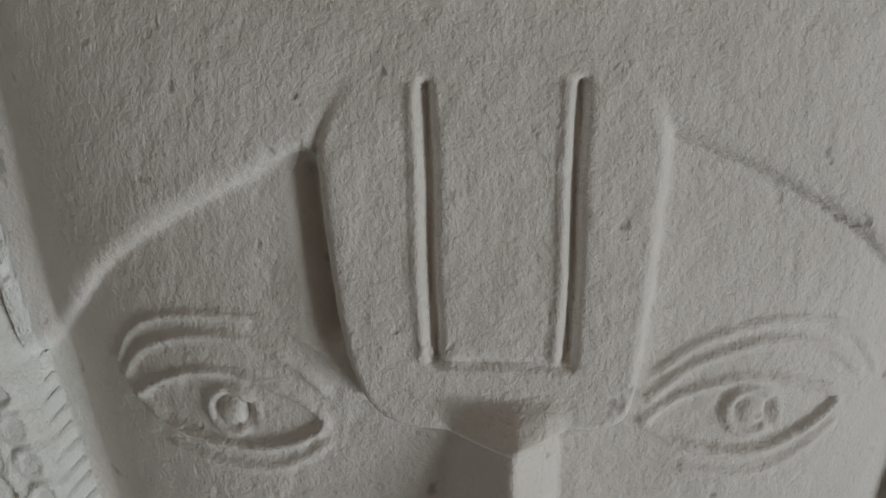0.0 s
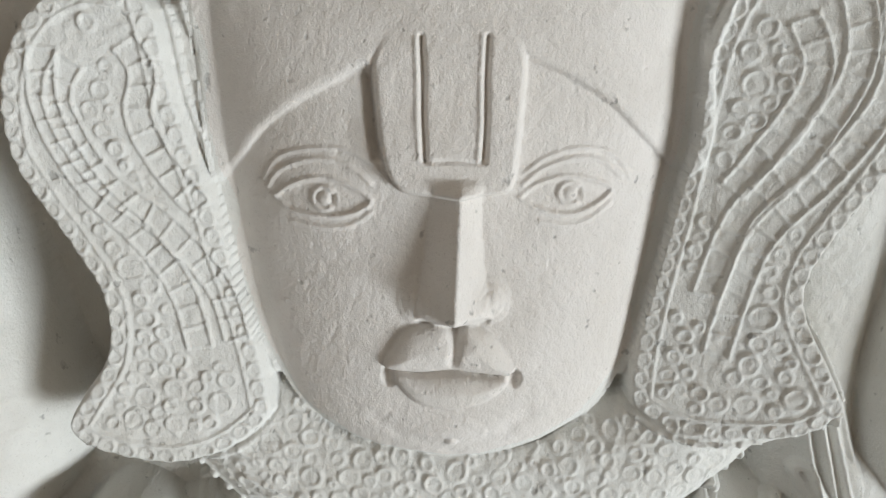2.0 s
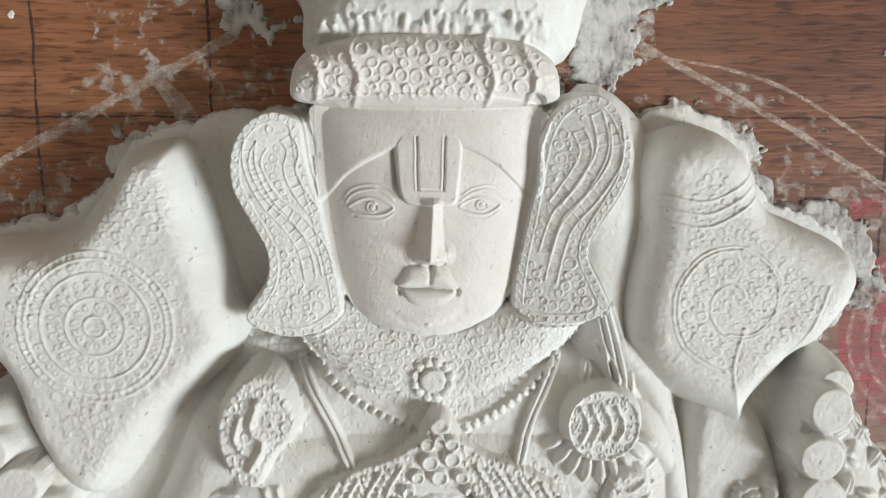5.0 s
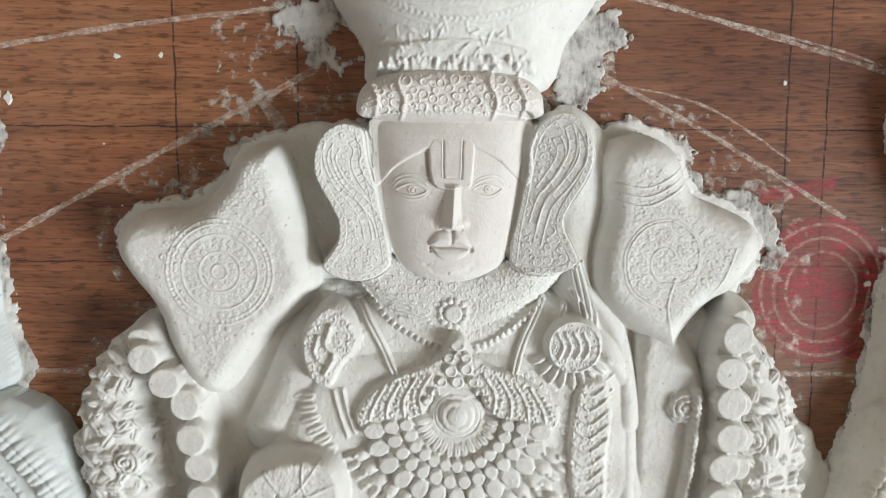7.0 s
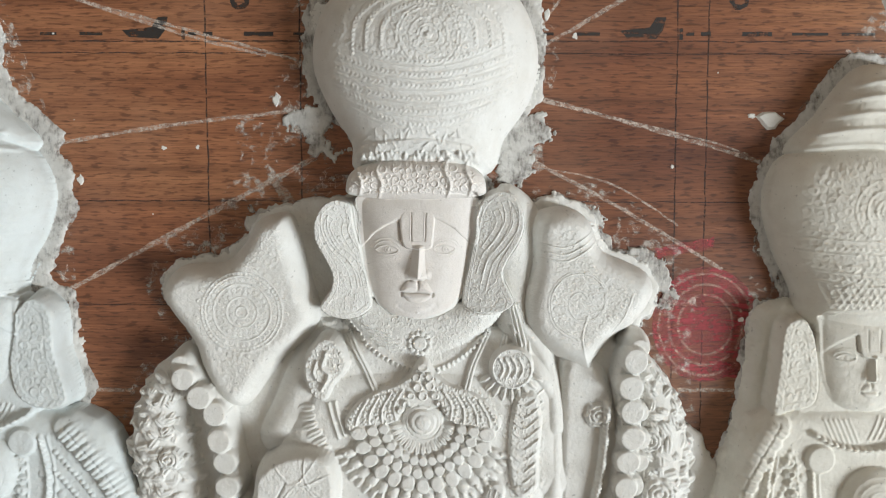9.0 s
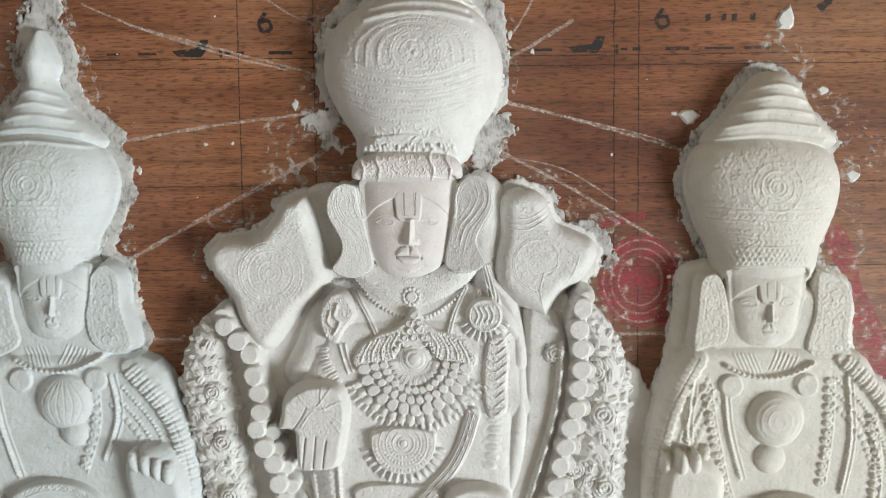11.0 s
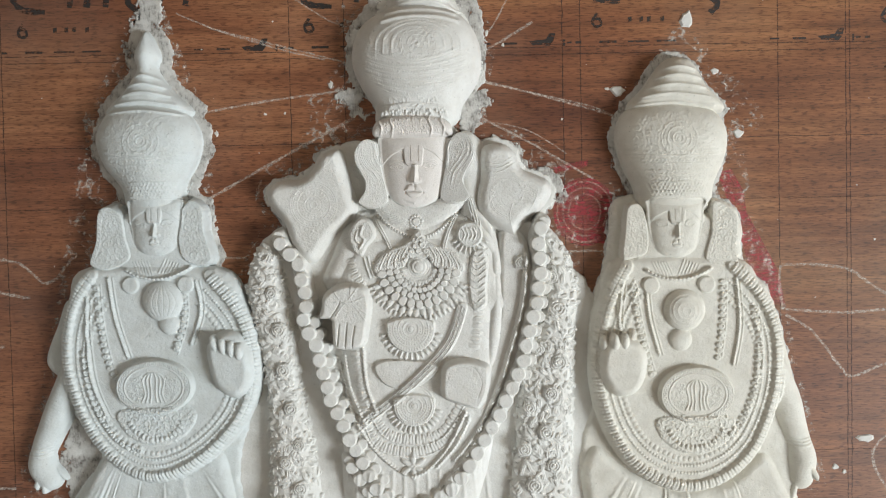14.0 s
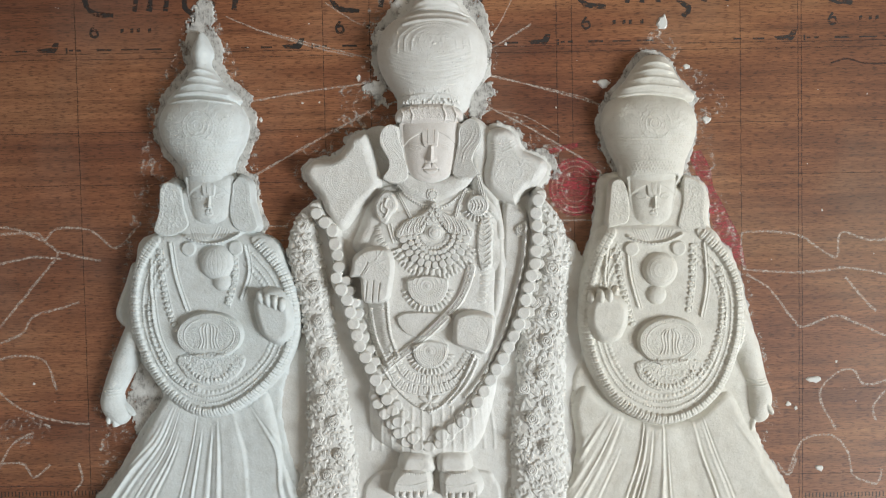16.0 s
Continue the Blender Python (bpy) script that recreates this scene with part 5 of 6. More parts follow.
side_statue(
    11,
    [(-292.0, 712.0), (-302.0, 738.0), (-320.0, 762.0), (-328.0, 787.0), (-322.0, 808.0), (-305.0, 824.0), (-274.0, 830.0), (-243.0, 823.0), (-226.0, 808.0), (-219.0, 788.0), (-224.0, 765.0), (-237.0, 741.0), (-242.0, 712.0)],
    [tuple([(-311.0, 816.6), (-234.0, 815.3)]), tuple([(-303.0, 825.9), (-241.0, 824.8)]), tuple([(-296.0, 835.5), (-248.0, 834.7)]), tuple([(-291.0, 844.6), (-254.0, 843.9)]), tuple([(-286.0, 853.6), (-259.0, 853.1)])],
    [(-316.0, 814.0), (-297.0, 842.0), (-284.5, 862.0), (-287.5, 876.0), (-281.0, 892.0), (-274.0, 902.5), (-266.0, 892.0), (-260.0, 876.0), (-263.0, 862.0), (-250.0, 842.0), (-229.0, 814.0)],
    [(-346.9, 806.5), (-334.3, 834.0), (-302.3, 854.1), (-291.1, 881.5), (-300.8, 905.8), (-282.8, 929.5), (-271.9, 946.5), (-258.3, 935.9), (-262.5, 908.5), (-245.8, 887.6), (-246.3, 866.9), (-226.2, 839.0), (-209.7, 804.1), (-212.9, 762.5), (-229.0, 735.0), (-222.5, 714.0), (-208.4, 664.8), (-182.5, 636.4), (-162.8, 579.8), (-164.5, 509.3), (-176.8, 438.6), (-167.6, 381.4), (-159.4, 277.3), (-432.8, 281.9), (-402.1, 349.6), (-407.4, 406.9), (-424.3, 428.5), (-411.9, 485.2), (-392.0, 555.6), (-383.6, 597.7), (-357.5, 646.4), (-327.1, 722.8), (-319.5, 743.5), (-333.1, 757.7)],
    (-263.9, 700.7), 0.76,
    [[(-325.5, 713.7), (-313.6, 721.7), (-298.8, 711.8), (-294.0, 687.1), (-290.5, 665.1), (-312.2, 653.1), (-334.7, 659.0), (-328.4, 684.3)], [(-239.8, 713.5), (-227.8, 727.0), (-214.3, 717.2), (-212.2, 692.5), (-205.4, 663.6), (-219.4, 655.6), (-238.4, 664.2), (-243.2, 689.6)]],
    [(-345.5, 647.9), (-318.7, 661.3), (-221.6, 659.6), (-187.8, 622.9), (-168.0, 580.8), (-162.1, 538.8), (-173.7, 490.0), (-185.4, 441.0), (-176.3, 384.4), (-164.7, 281.3), (-428.4, 285.7), (-390.6, 366.8), (-357.3, 422.8), (-335.2, 457.6), (-361.9, 500.2), (-372.0, 556.4), (-367.4, 612.1)],
    [(-323.2, 465.3), (-282.0, 443.5), (-240.2, 446.3), (-204.9, 463.3), (-191.9, 428.0), (-182.8, 371.5), (-173.1, 282.9), (-425.2, 287.1), (-392.9, 353.9), (-359.7, 409.7)],
    [(-332.2, 650.1), (-353.9, 616.1), (-361.5, 571.5), (-355.9, 529.9), (-339.2, 488.0), (-312.6, 455.6), (-279.9, 438.4), (-245.2, 443.3), (-210.1, 465.0), (-181.7, 495.8), (-167.1, 530.1), (-166.1, 568.1), (-178.9, 609.6), (-208.8, 647.9)],
    [[(-313.9, 646.4), (-308.2, 605.3), (-295.7, 563.9)], [(-326.4, 639.8), (-323.5, 598.7), (-313.3, 550.4), (-296.7, 529.5)], [(-336.4, 626.3), (-337.6, 585.2), (-332.2, 537.0), (-318.2, 502.3)], [(-237.5, 638.3), (-236.4, 604.0), (-247.7, 566.5)], [(-223.8, 641.5), (-219.1, 610.6), (-230.3, 576.5)], [(-342.1, 571.6), (-334.7, 523.2), (-311.9, 481.4), (-284.8, 467.1)]],
    ((-267.4, 533.7), 40.8, 29.2),
    [((-257.5, 621.8), 21.0, 10), ((-251.5, 598.1), 10.8, 6)],
    [(-213.8, 576.8), (-197.8, 591.5), (-177.5, 588.4), (-164.4, 565.7), (-165.1, 534.9), (-181.9, 518.8), (-204.8, 530.1), (-213.7, 556.3)],
    [(*(-203.2, 578.8), 1.9), (*(-194.5, 575.9), 1.75), (*(-185.7, 573.0), 1.6), (*(-177.7, 570.2), 1.5)],
    ([(-366, 622), (-378, 596), (-391, 559), (-378, 541), (-360, 536), (-352, 580)], [(-362, 540, 16), (-376, 508, 16), (-390, 478, 14), (-396, 463, 13), (-397, 448, 15), (-390, 434, 14)], [(-400, 428, -1.9), (-392, 423, -1.5), (-384, 421, -1.2), (-378, 440, -0.9)]),
    (-260.7, 528.0), PLASTER_COOL_LIT, "white plaster relief statue with domed crown and lifted hand",
)
side_statue(
    12,
    [(241.2, 704.8), (231.3, 730.7), (219.3, 755.9), (212.8, 783.0), (218.4, 804.5), (233.4, 814.3), (267.3, 820.4), (304.4, 813.0), (321.2, 801.3), (327.9, 783.0), (325.0, 760.1), (314.0, 734.7), (302.3, 703.7)],
    [tuple([(231.6, 815.4), (311.2, 814.0)]), tuple([(237.1, 824.7), (305.9, 823.4)]), tuple([(244.4, 834.2), (302.5, 833.2)]), tuple([(251.7, 843.9), (297.7, 843.0)]), tuple([(259.0, 852.8), (291.5, 852.3)])],
    [(229.1, 809.3), (243.0, 834.9), (262.3, 859.7), (277.4, 865.5), (293.7, 859.1), (307.9, 835.1), (323.5, 807.6)],
    [(212.7, 793.2), (224.1, 824.1), (246.6, 851.3), (267.6, 868.1), (274.7, 892.1), (292.2, 912.4), (299.0, 898.5), (295.3, 867.6), (319.5, 850.0), (340.1, 822.0), (350.3, 780.3), (339.7, 738.9), (325.6, 725.3), (363.8, 696.7), (370.6, 654.7), (391.4, 605.4), (408.6, 527.7), (424.6, 456.7), (432.9, 410.4), (408.2, 389.5), (425.7, 349.9), (453.8, 267.1), (170.4, 271.8), (170.2, 375.7), (168.9, 446.9), (187.4, 517.4), (179.7, 588.0), (199.3, 643.7), (203.4, 706.5), (228.1, 730.4)],
    (271.0, 691.4), 0.79,
    [[(220.4, 710.9), (234.2, 714.8), (242.2, 698.2), (243.3, 664.0), (226.8, 656.1), (214.4, 656.3), (216.8, 685.0)], [(308.0, 716.2), (328.5, 709.0), (336.6, 693.2), (334.4, 665.8), (336.4, 650.0), (319.2, 647.6), (299.4, 654.8), (305.1, 683.5)]],
    [(202.5, 657.8), (210.0, 712.9), (236.4, 722.8), (319.2, 717.9), (343.2, 696.8), (347.8, 648.3), (374.0, 620.1), (391.1, 557.2), (404.7, 487.1), (401.0, 402.8), (442.6, 271.1), (170.4, 275.6), (175.8, 378.4), (169.6, 449.0), (185.7, 518.9), (179.5, 581.8)],
    [(187.9, 463.6), (218.9, 438.5), (267.4, 416.6), (323.1, 422.7), (364.9, 453.5), (392.5, 404.0), (416.7, 354.3), (444.4, 272.6), (171.9, 277.2), (176.5, 379.5), (171.6, 435.8)],
    [(219.4, 650.7), (198.5, 610.0), (188.4, 562.0), (189.3, 520.6), (203.9, 475.3), (231.1, 439.4), (272.4, 420.6), (313.8, 426.9), (348.4, 455.5), (369.3, 502.2), (376.4, 545.0), (373.1, 586.3), (356.1, 621.0), (328.9, 648.8)],
    [[(238.9, 630.0), (242.0, 595.8), (251.9, 557.9)], [(225.3, 630.2), (230.4, 596.0), (239.6, 554.7), (244.9, 537.4)], [(215.0, 630.4), (211.4, 603.1), (211.2, 586.0)], [(317.4, 635.5), (317.1, 594.5), (312.1, 553.4)], [(331.0, 635.2), (334.1, 587.3), (327.1, 546.3)], [(349.3, 607.6), (354.5, 559.5), (344.0, 504.7), (323.2, 470.6)]],
    ((288.8, 517.3), 39.4, 29.9),
    [((278.1, 603.7), 21.0, 10), ((273.9, 573.3), 11.5, 6)],
    [(189.4, 563.0), (203.2, 579.8), (226.9, 576.0), (240.3, 558.7), (238.1, 534.9), (226.4, 517.3), (203.9, 516.3), (189.1, 535.7)],
    [(*(194.9, 570.5), 1.6), (*(205.0, 573.1), 1.6), (*(215.1, 573.6), 1.5), (*(223.9, 576.8), 1.3)],
    ([(368, 600), (386, 570), (396, 530), (384, 510), (368, 520)], [(376, 535, 17), (388, 505, 17), (396, 478, 15), (401, 462, 14), (405, 442, 16), (404, 424, 14)], [(396, 412, -1.8), (404, 408, -1.5), (412, 412, -1.3), (414, 430, -1.0)]),
    (284.0, 518.6), PLASTER_WARM_LIT, "white plaster relief statue with domed crown and raised fingers",
)

# ---- the board and the room ----


def mesh_of(name, bm, mat, parent=None):
    me = bpy.data.meshes.new(name)
    bm.to_mesh(me)
    bm.free()
    me.materials.append(mat)
    ob = new(name, me)
    ob.parent = parent
    return ob


def slab(a, b, bevel=0.0):
    bm = bmesh.new()
    bmesh.ops.create_cube(bm, size=1)
    for v in bm.verts:
        v.co = Vector([a[i] + (b[i] - a[i]) * (v.co[i] + 0.5) for i in range(3)])
    if bevel:
        bmesh.ops.bevel(bm, geom=bm.edges[:], offset=bevel, segments=2, affect="EDGES")
    return bm


board = tagged(mesh_of("plywood_board", slab((-1.22, 0, 0), (1.22, 0.018, 1.22), 0.0015), VENEER), "reddish brown plywood board with chalk lines, fixed to the wall", "board")


def stroke(name, pts, width, mat, smooth=False, wobble=0.0, level=0.25, seed=1):
    """A flat drawn mark on the board; millimetres."""
    rng = random.Random(seed + len(pts) + int(abs(pts[0][0])))
    p = spline(pts, False, 6) if smooth else np.array(pts, float)
    if wobble:
        q = [(x, z) for x, z, _ in along(pts, 6.0)]
        p = np.array([pts[0]] + q + [pts[-1]]) if not smooth else p
        p = p + np.array([(rng.gauss(0, wobble), rng.gauss(0, wobble)) for _ in p])
    t = np.gradient(p, axis=0)
    t /= np.hypot(*t.T)[:, None] + 1e-9
    bm = bmesh.new()
    rows = []
    for (x, z), (a, b) in zip(p, t):
        h = width / 2 * rng.uniform(0.7, 1.25)
        rows.append([bm.verts.new((q / 1000, -level / 1000, s / 1000)) for q, s in ((x - b * h, z + a * h), (x + b * h, z - a * h))])
    for (a, b), (c, d) in zip(rows, rows[1:]):
        bm.faces.new((a, b, d, c))
    ob = mesh_of(name, bm, mat, board)
    ob.visible_shadow = False
    return ob


def patch(name, pts, mat, level=0.2, smooth=True):
    p = spline(pts) if smooth else pts
    bm = bmesh.new()
    bm.faces.new([bm.verts.new((x / 1000, -level / 1000, z / 1000)) for x, z in p])
    bmesh.ops.triangulate(bm, faces=bm.faces[:])
    ob = mesh_of(name, bm, mat, board)
    ob.visible_shadow = False
    return ob


# printed grid
for (x, _), in [[p] for p in [(-551.9, 881.3), (-430.9, 879.2), (-126.6, 873.8), (-69.0, 872.7), (160.1, 868.7), (178.8, 868.3), (385.4, 864.7), (456.1, 863.4), (460.3, 863.3), (600.2, 860.8)]]:
    stroke("grid_line", [(x, 150), (x + 1, 500), (x, 900), (x, 1215)], 0.9, PENCIL, wobble=0.2, level=0.12)
for (_, z), in [[p] for p in [(-37.7, 872.2), (-39.5, 782.4), (-40.8, 717.8), (-46.0, 450.5)]]:
    stroke("grid_line", [(-900, z), (-300, z + 0.5), (200, z), (900, z)], 0.7, PENCIL, wobble=0.2, level=0.14)
# rays and signs in chalk
RAYS = [
    ([(-219.1, 724.8), (-140.5, 767.2), (-59.6, 809.7)], 3.2), ([(-221.1, 817.4), (-149.5, 828.9), (-76.0, 837.5)], 2.4), ([(-209.4, 905.8), (-141.3, 887.4), (-71.1, 868.5)], 2.0), ([(76.6, 875.8), (102.1, 890.3), (129.1, 906.0)], 3.0),
    ([(73.5, 846.3), (144.4, 827.2), (213.2, 807.1)], 2.4), ([(75.2, 844.2), (161.7, 824.5), (206.9, 811.2)], 1.2), ([(70.4, 808.6), (128.1, 778.2), (190.9, 740.9)], 2.4), ([(68.7, 805.1), (120.8, 793.8), (163.0, 767.8)], 1.2),
    ([(-214.0, 665.4), (-196.2, 664.0), (-174.9, 664.1)], 2.6), ([(163.7, 665.1), (186.7, 665.2), (213.2, 663.9)], 2.4), ([(-86.9, 795.9), (-79.1, 786.5), (-74.0, 776.1)], 6.0),
    ([(-244.8, 922.0), (-196.8, 901.9), (-134.7, 882.2), (-89.8, 871.0)], 1.8), ([(-123.1, 936.9), (-85.5, 912.2), (-64.8, 905.0)], 1.8), ([(75.0, 885.3), (91.3, 909.1), (105.5, 936.3)], 1.8),
]
for line, width in RAYS:
    stroke("chalk_line", line, width, CHALK, wobble=0.15, level=0.3)
SIGNS = [
    [(-539.4, 658.7), (-490.2, 661.3), (-476.5, 652.0), (-462.0, 665.7), (-420.1, 662.9), (-389.3, 640.0), (-364.0, 664.0)], [(-539.1, 668.5), (-504.2, 663.0), (-463.0, 637.7), (-474.3, 616.9), (-507.3, 578.7), (-536.7, 544.0)], [(-463.0, 637.7), (-435.2, 630.2), (-407.3, 624.8)],
    [(-544.6, 521.5), (-508.8, 536.4), (-494.0, 557.3), (-458.4, 567.3), (-437.1, 574.0)], [(-545.4, 501.6), (-516.9, 508.2), (-481.9, 500.6), (-469.0, 464.9)], [(-537.3, 621.5), (-491.3, 631.2), (-456.4, 627.1)], [(-543.2, 466.1), (-519.2, 444.4), (-470.4, 425.8), (-428.1, 421.5)],
    [(-546.8, 369.9), (-514.8, 373.0), (-501.2, 354.8), (-479.4, 370.9)], [(-443.9, 371.8), (-441.1, 350.2), (-450.8, 336.1)], [(388.6, 598.4), (385.9, 640.5), (398.5, 647.3), (454.4, 642.8), (482.3, 624.8), (503.3, 613.9), (506.8, 639.8), (517.3, 643.8), (545.2, 634.2), (573.2, 637.2)],
    [(391.4, 599.8), (461.3, 595.7), (517.3, 600.4), (573.3, 589.6)], [(391.3, 594.1), (419.3, 576.8), (447.2, 541.1), (461.2, 528.2), (496.3, 540.3), (517.4, 536.4), (573.5, 510.7)], [(513.8, 589.2), (531.3, 567.8), (552.4, 546.4)],
    [(503.4, 398.5), (482.2, 441.5), (503.3, 469.5), (524.4, 472.7), (538.5, 454.8), (573.6, 461.2)], [(443.4, 346.1), (461.1, 385.0), (496.3, 391.5), (517.5, 369.8), (524.6, 341.1), (552.8, 329.9), (559.8, 347.7)],
    [(429.3, 357.0), (443.3, 342.5), (454.0, 363.7)], [(565.2, 447.2), (549.1, 426.2), (552.7, 408.4)], [(-551.0, 352.1), (-528.1, 394.6), (-499.2, 412.0)],
]
for line in SIGNS:
    stroke("chalk_line", line, 3.0, CHALK, smooth=True, wobble=0.4, level=0.3)
# red ink
cx, cz = (181.4, 706.3)
patch("red_stamp", [(cx + 33 * math.cos(a * 0.35), cz + 36 * math.sin(a * 0.35)) for a in range(18)], RED)
for rad in (17, 23, 29):
    stroke("stamp_ring", [(cx + rad * math.cos(a * 0.449), cz + rad * 1.1 * math.sin(a * 0.449)) for a in range(15)], 1.6, CHALK_FAINT, smooth=True, level=0.35)
stroke("red_stroke", [(151.2, 750.3), (163.4, 753.9), (173.8, 755.3), (184.9, 757.4)], 7, RED, wobble=0.5, level=0.22)
patch("red_stamp", [(320.9, 744.8), (336.2, 748.7), (348.6, 724.8), (351.3, 703.9), (384.5, 640.5), (391.4, 605.4), (370.4, 605.7), (351.0, 655.1), (336.0, 704.2)], RED, smooth=False)
stroke("red_stroke", [(188.0, 683.1), (197.0, 676.0), (211.0, 677.8)], 6, RED, wobble=0.5)
# stencilled print: a flowing trade mark and small dashes, repeated along the board
for i in range(-3, 5):
    ox, oz = 159.0 + 302.0 * (i - 0.0), 884.0
    Q = lambda pts: [(ox + a, oz + b) for a, b in pts]
    patch("stencil_print", Q([(-34, 2), (-16, 4), (-12, 10), (-6, 10), (-8, 2), (-12, -3), (-30, -2)]), BLACK, smooth=False)
    for a, w, h in ((2, 2.2, 7), (6, 5.0, 2.0), (15, 6, 2.5), (40, 18, 2.6), (-60, 14, 2.0), (-84, 10, 1.8), (70, 22, 1.6), (100, 20, 1.8)):
        patch("stencil_print", Q([(a, -h / 2), (a + w, -h / 2), (a + w, h / 2), (a, h / 2)]), BLACK, smooth=False)
    stroke("stencil_print", Q([(-150, -4), (0, -4.5), (150, -4)]), 0.8, PENCIL, wobble=0.2)
    stroke("stencil_print", Q([(38, 30), (33, 22), (36, 16), (42, 18), (40, 24), (34, 23)]), 3.0, BLACK, smooth=True, level=0.22)
    for a in (70, 82, 90, 104):
        patch("stencil_print", Q([(a, 20), (a + 4, 21), (a + 4, 26), (a, 25)]), BLACK, smooth=False)
    # the trade mark: a crescent, four slanting bars and a tail
    for k, shape in enumerate(([(70, 76), (46, 80), (28, 64), (36, 46), (62, 42)], [(92, 74), (88, 46)], [(112, 84), (106, 46)], [(130, 74), (126, 46)], [(152, 70), (150, 50), (164, 38), (156, 28)], [(188, 66), (182, 46)], [(214, 66), (210, 46)])):
        stroke("stencil_print", Q(shape), 6.0, BLACK, smooth=True, level=0.22)
# printed scale at the bottom
for (x, z), in [[p] for p in [(-587.0, 336.9), (464.5, 319.2)]]:
    for i in range(46):
        h = 9 if i % 5 == 0 else 6
        patch("scale_tick", [(x + 4.4 * i, z - h), (x + 4.4 * i + 1.3, z - h), (x + 4.4 * i + 1.3, z), (x + 4.4 * i, z)], BLACK, smooth=False)
stroke("grid_line", [(-900, (-544.2, 343.4)[1]), (900, (-544.2, 343.4)[1])], 0.9, PENCIL, wobble=0.2)
stroke("wood_crack", [(496.3, 852.4), (517.1, 857.5), (537.9, 851.6), (572.6, 851.0)], 2.2, PENCIL, smooth=True)
# thin plaster smears
for shape in HALOS:
    patch("plaster_smear", shape, SMEAR, level=0.4)
patch("plaster_smear", [(-78.8, 898.4), (-71.3, 925.7), (-43.1, 949.2), (-8.1, 972.5), (33.4, 971.8), (67.4, 937.0), (87.6, 895.4), (87.1, 861.0), (73.9, 819.8), (72.1, 792.2), (100.0, 795.2), (127.7, 787.7), (151.8, 766.5), (169.0, 745.4), (175.6, 714.0), (168.3, 686.2), (178.3, 644.1), (181.4, 609.0), (98.0, 659.5), (-111.8, 663.1), (-185.8, 643.4), (-167.3, 685.1), (-153.0, 698.8), (-166.3, 726.9), (-162.3, 747.7), (-140.9, 768.2), (-109.2, 781.5), (-81.0, 798.3), (-46.1, 801.2), (-73.4, 825.9), (-79.6, 864.0)], SMEAR, level=0.4)
for pts in ([(-541.5, 416.3), (-519.6, 433.7), (-491.4, 433.2), (-477.8, 415.2), (-499.7, 397.7), (-535.2, 394.8)], [(-108.1, 830.0), (-73.2, 836.3), (-63.3, 808.4), (-81.1, 791.4), (-100.4, 802.2)], [(319.5, 850.0), (343.7, 842.7), (364.4, 814.7), (371.2, 790.4), (351.8, 794.2), (333.2, 822.1)], [(-80.1, 836.5), (-59.3, 840.0), (-45.7, 819.4), (-45.8, 805.6), (-59.7, 805.6), (-73.4, 822.8)], [(51.1, 840.1), (75.3, 836.7), (84.0, 824.7), (60.1, 792.0), (51.4, 802.3)]):
    patch("plaster_smear", pts, SMEAR, level=0.4)


def chip(x, z, w, h, seed):
    """A splash of plaster stuck to the board."""
    rng = random.Random(seed)
    bm = bmesh.new()
    n = 11
    ring = [(math.cos(i * 6.283 / n) * w / 2 * rng.uniform(0.55, 1.2), math.sin(i * 6.283 / n) * h / 2 * rng.uniform(0.55, 1.2)) for i in range(n)]
    outer = [bm.verts.new((a / 1000, 0.0002, b / 1000)) for a, b in ring]
    inner = [bm.verts.new((a * 0.72 / 1000, -min(w, h) * 0.14 / 1000, b * 0.72 / 1000)) for a, b in ring]
    for i in range(n):
        bm.faces.new((outer[i], outer[(i + 1) % n], inner[(i + 1) % n], inner[i]))
    bm.faces.new(inner)
    bmesh.ops.recalc_face_normals(bm, faces=bm.faces[:])
    ob = mesh_of("plaster_chip", bm, PLASTER)
    ob.location = (x / 1000, 0, z / 1000)
    tagged(ob, "small splash of dried white plaster stuck on plywood", "plaster splash", "plaster splashes")


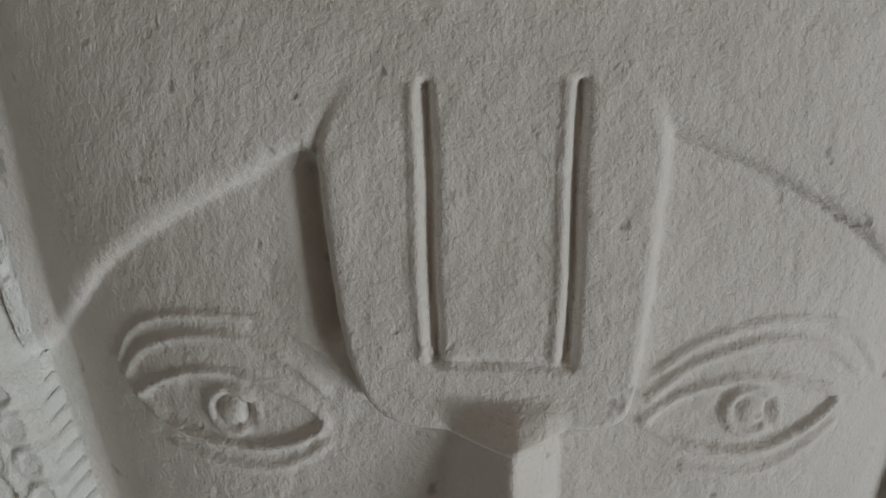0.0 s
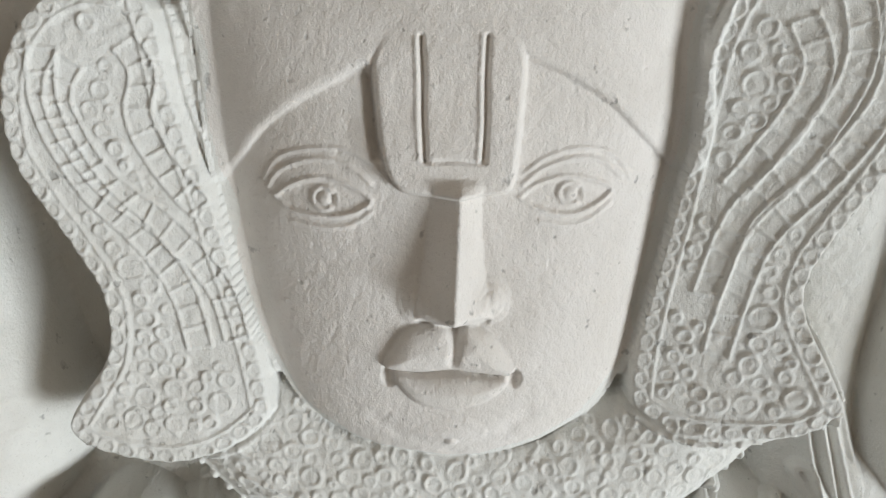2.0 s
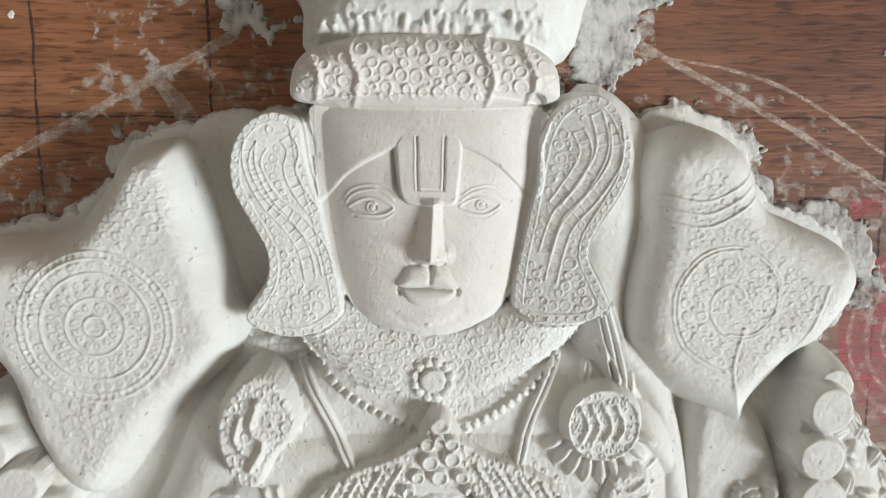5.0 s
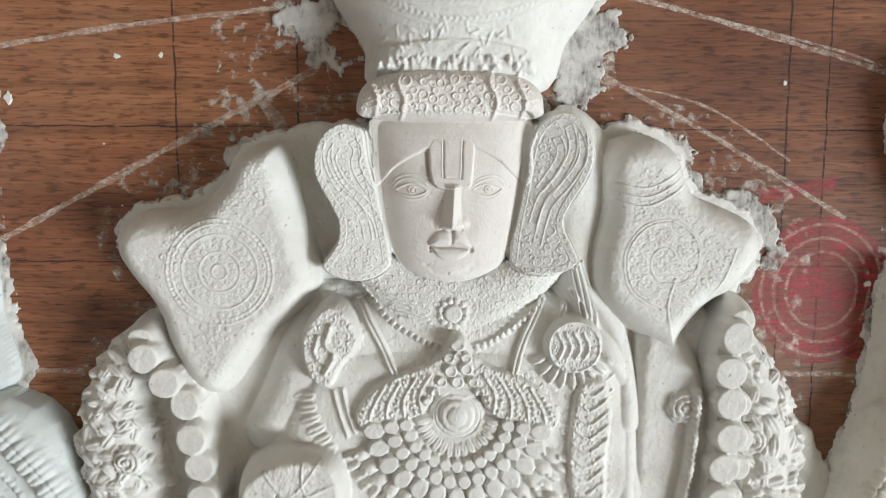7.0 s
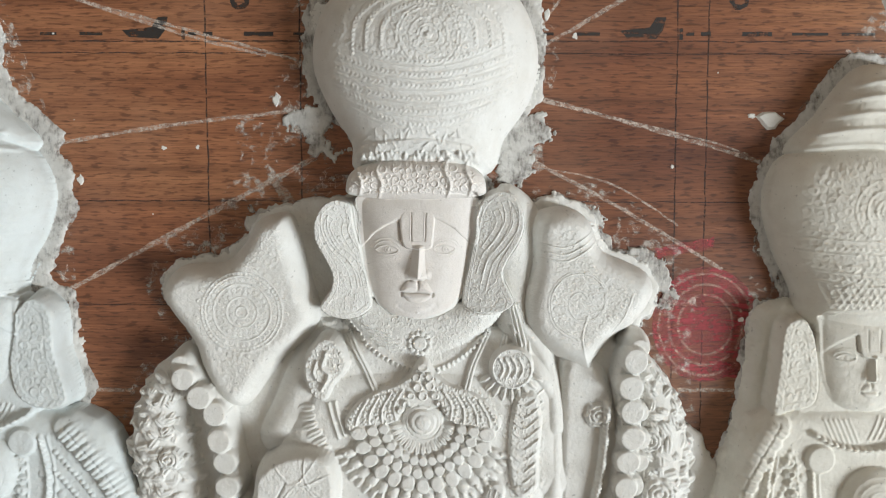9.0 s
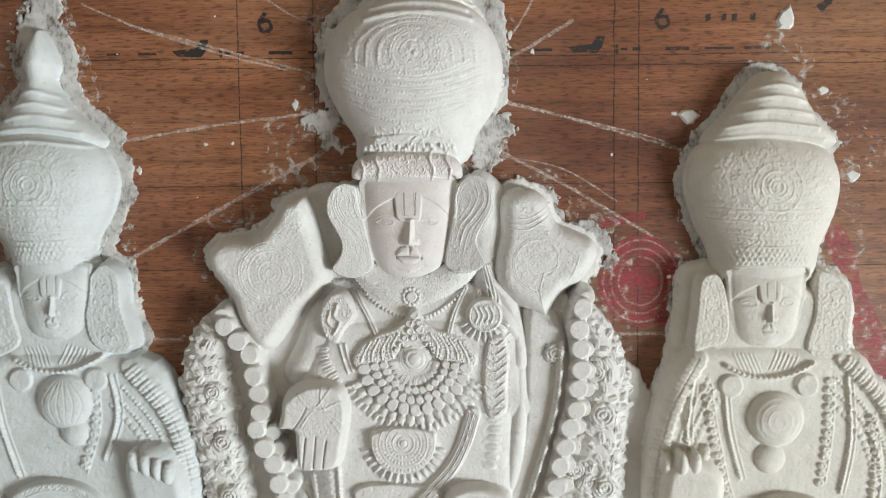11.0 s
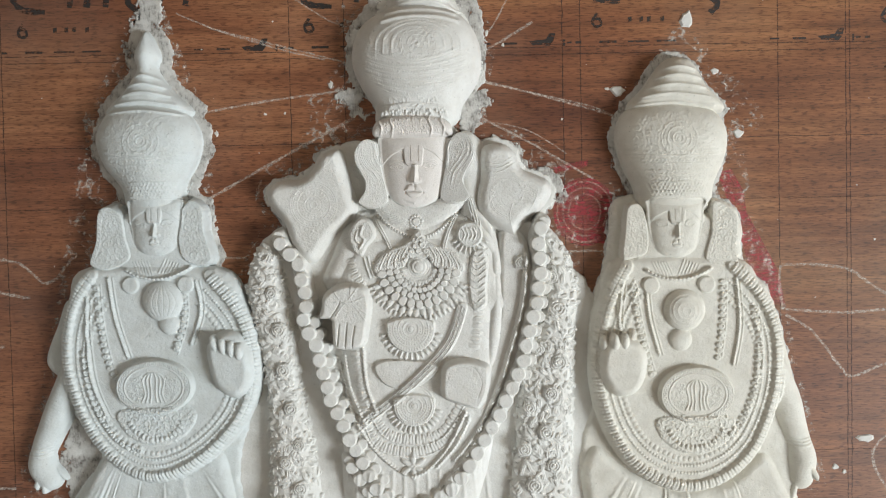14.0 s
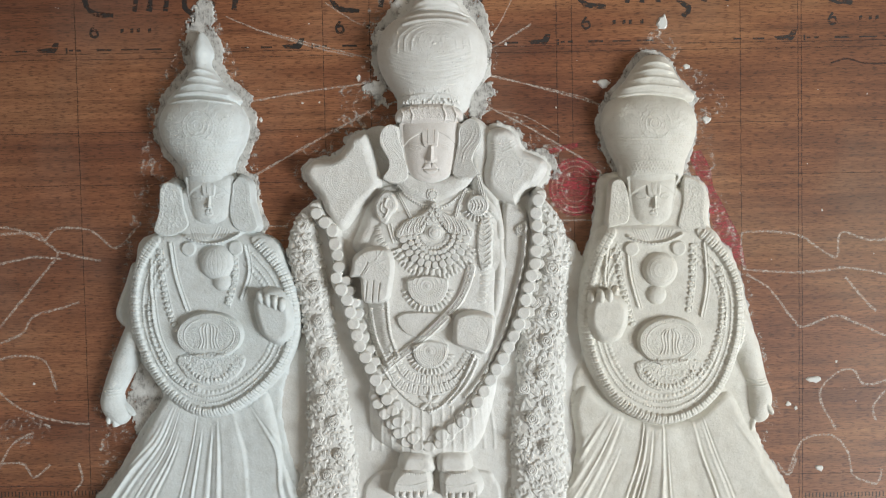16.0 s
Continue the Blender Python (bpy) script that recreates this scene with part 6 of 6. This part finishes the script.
CHIPS = [((217.3, 833.2), 17, 12), ((-83.5, 844.7), 6, 9), ((-207.6, 694.9), 5, 7), ((-205.0, 795.7), 5, 7), ((319.5, 851.4), 12, 7), ((475.2, 461.5), 20, 9), ((443.5, 431.5), 8, 7), ((452.7, 426.4), 6, 6), ((482.2, 350.4), 14, 10),
         ((408.1, 371.6), 6, 5), ((290.1, 905.5), 14, 22), ((503.3, 483.7), 4, 4), ((343.4, 786.0), 14, 10), ((206.1, 835.2), 6, 4), ((158.7, 804.2), 3, 3), ((-153.4, 815.1), 4, 3), ((-132.5, 815.8), 3, 3), ((80.8, 896.0), 4, 8), ((203.7, 709.6), 5, 4), ((-207.6, 664.0), 4, 3), ((-497.0, 472.4), 4, 4), ((97.8, 882.8), 4, 5), ((485.9, 672.3), 2.5, 4)]
for i, ((x, z), w, h) in enumerate(CHIPS):
    chip(x, z, w, h, i)
rng = random.Random(77)
for i in range(60):
    chip(rng.uniform(-480, 560), rng.uniform(400, 960), rng.uniform(1.0, 2.4), rng.uniform(0.8, 2.0), 100 + i)

# unseen room added round the camera for warm bounce, side walls open at lamps
T, LOW, HIGH = 0.12, -1.05, 1.9
tagged(mesh_of("floor", slab((-2.1, -3.6, LOW - T), (3.5, 0.2, LOW)), FLOOR), kind="structure")
tagged(mesh_of("ceiling", slab((-2.1, -3.6, HIGH), (3.5, 0.2, HIGH + T)), WALL), kind="structure")
tagged(mesh_of("wall_north", slab((-2.1, 0.018, LOW), (3.5, 0.018 + T, HIGH)), WALL), kind="structure")
tagged(mesh_of("wall_south", slab((-2.1, -3.6, LOW), (3.5, -3.6 + T, HIGH)), WALL), kind="structure")
for name, x, y0, y1, z0, z1 in (("wall_east", 3.38, -2.95, -1.6, -1.0, -0.05), ("wall_west", -2.1, -2.5, -1.3, -0.4, 0.7)):
    bm = slab((x, -3.48, LOW), (x + T, 0.018, z0))
    for a, b in (((x, -3.48, z1), (x + T, 0.018, HIGH)), ((x, -3.48, z0), (x + T, y0, z1)), ((x, y1, z0), (x + T, 0.018, z1))):
        part_bm = slab(a, b)
        me = bpy.data.meshes.new("piece")
        part_bm.to_mesh(me)
        part_bm.free()
        bm.from_mesh(me)
        bpy.data.meshes.remove(me)
    tagged(mesh_of(name, bm, WALL), kind="structure")
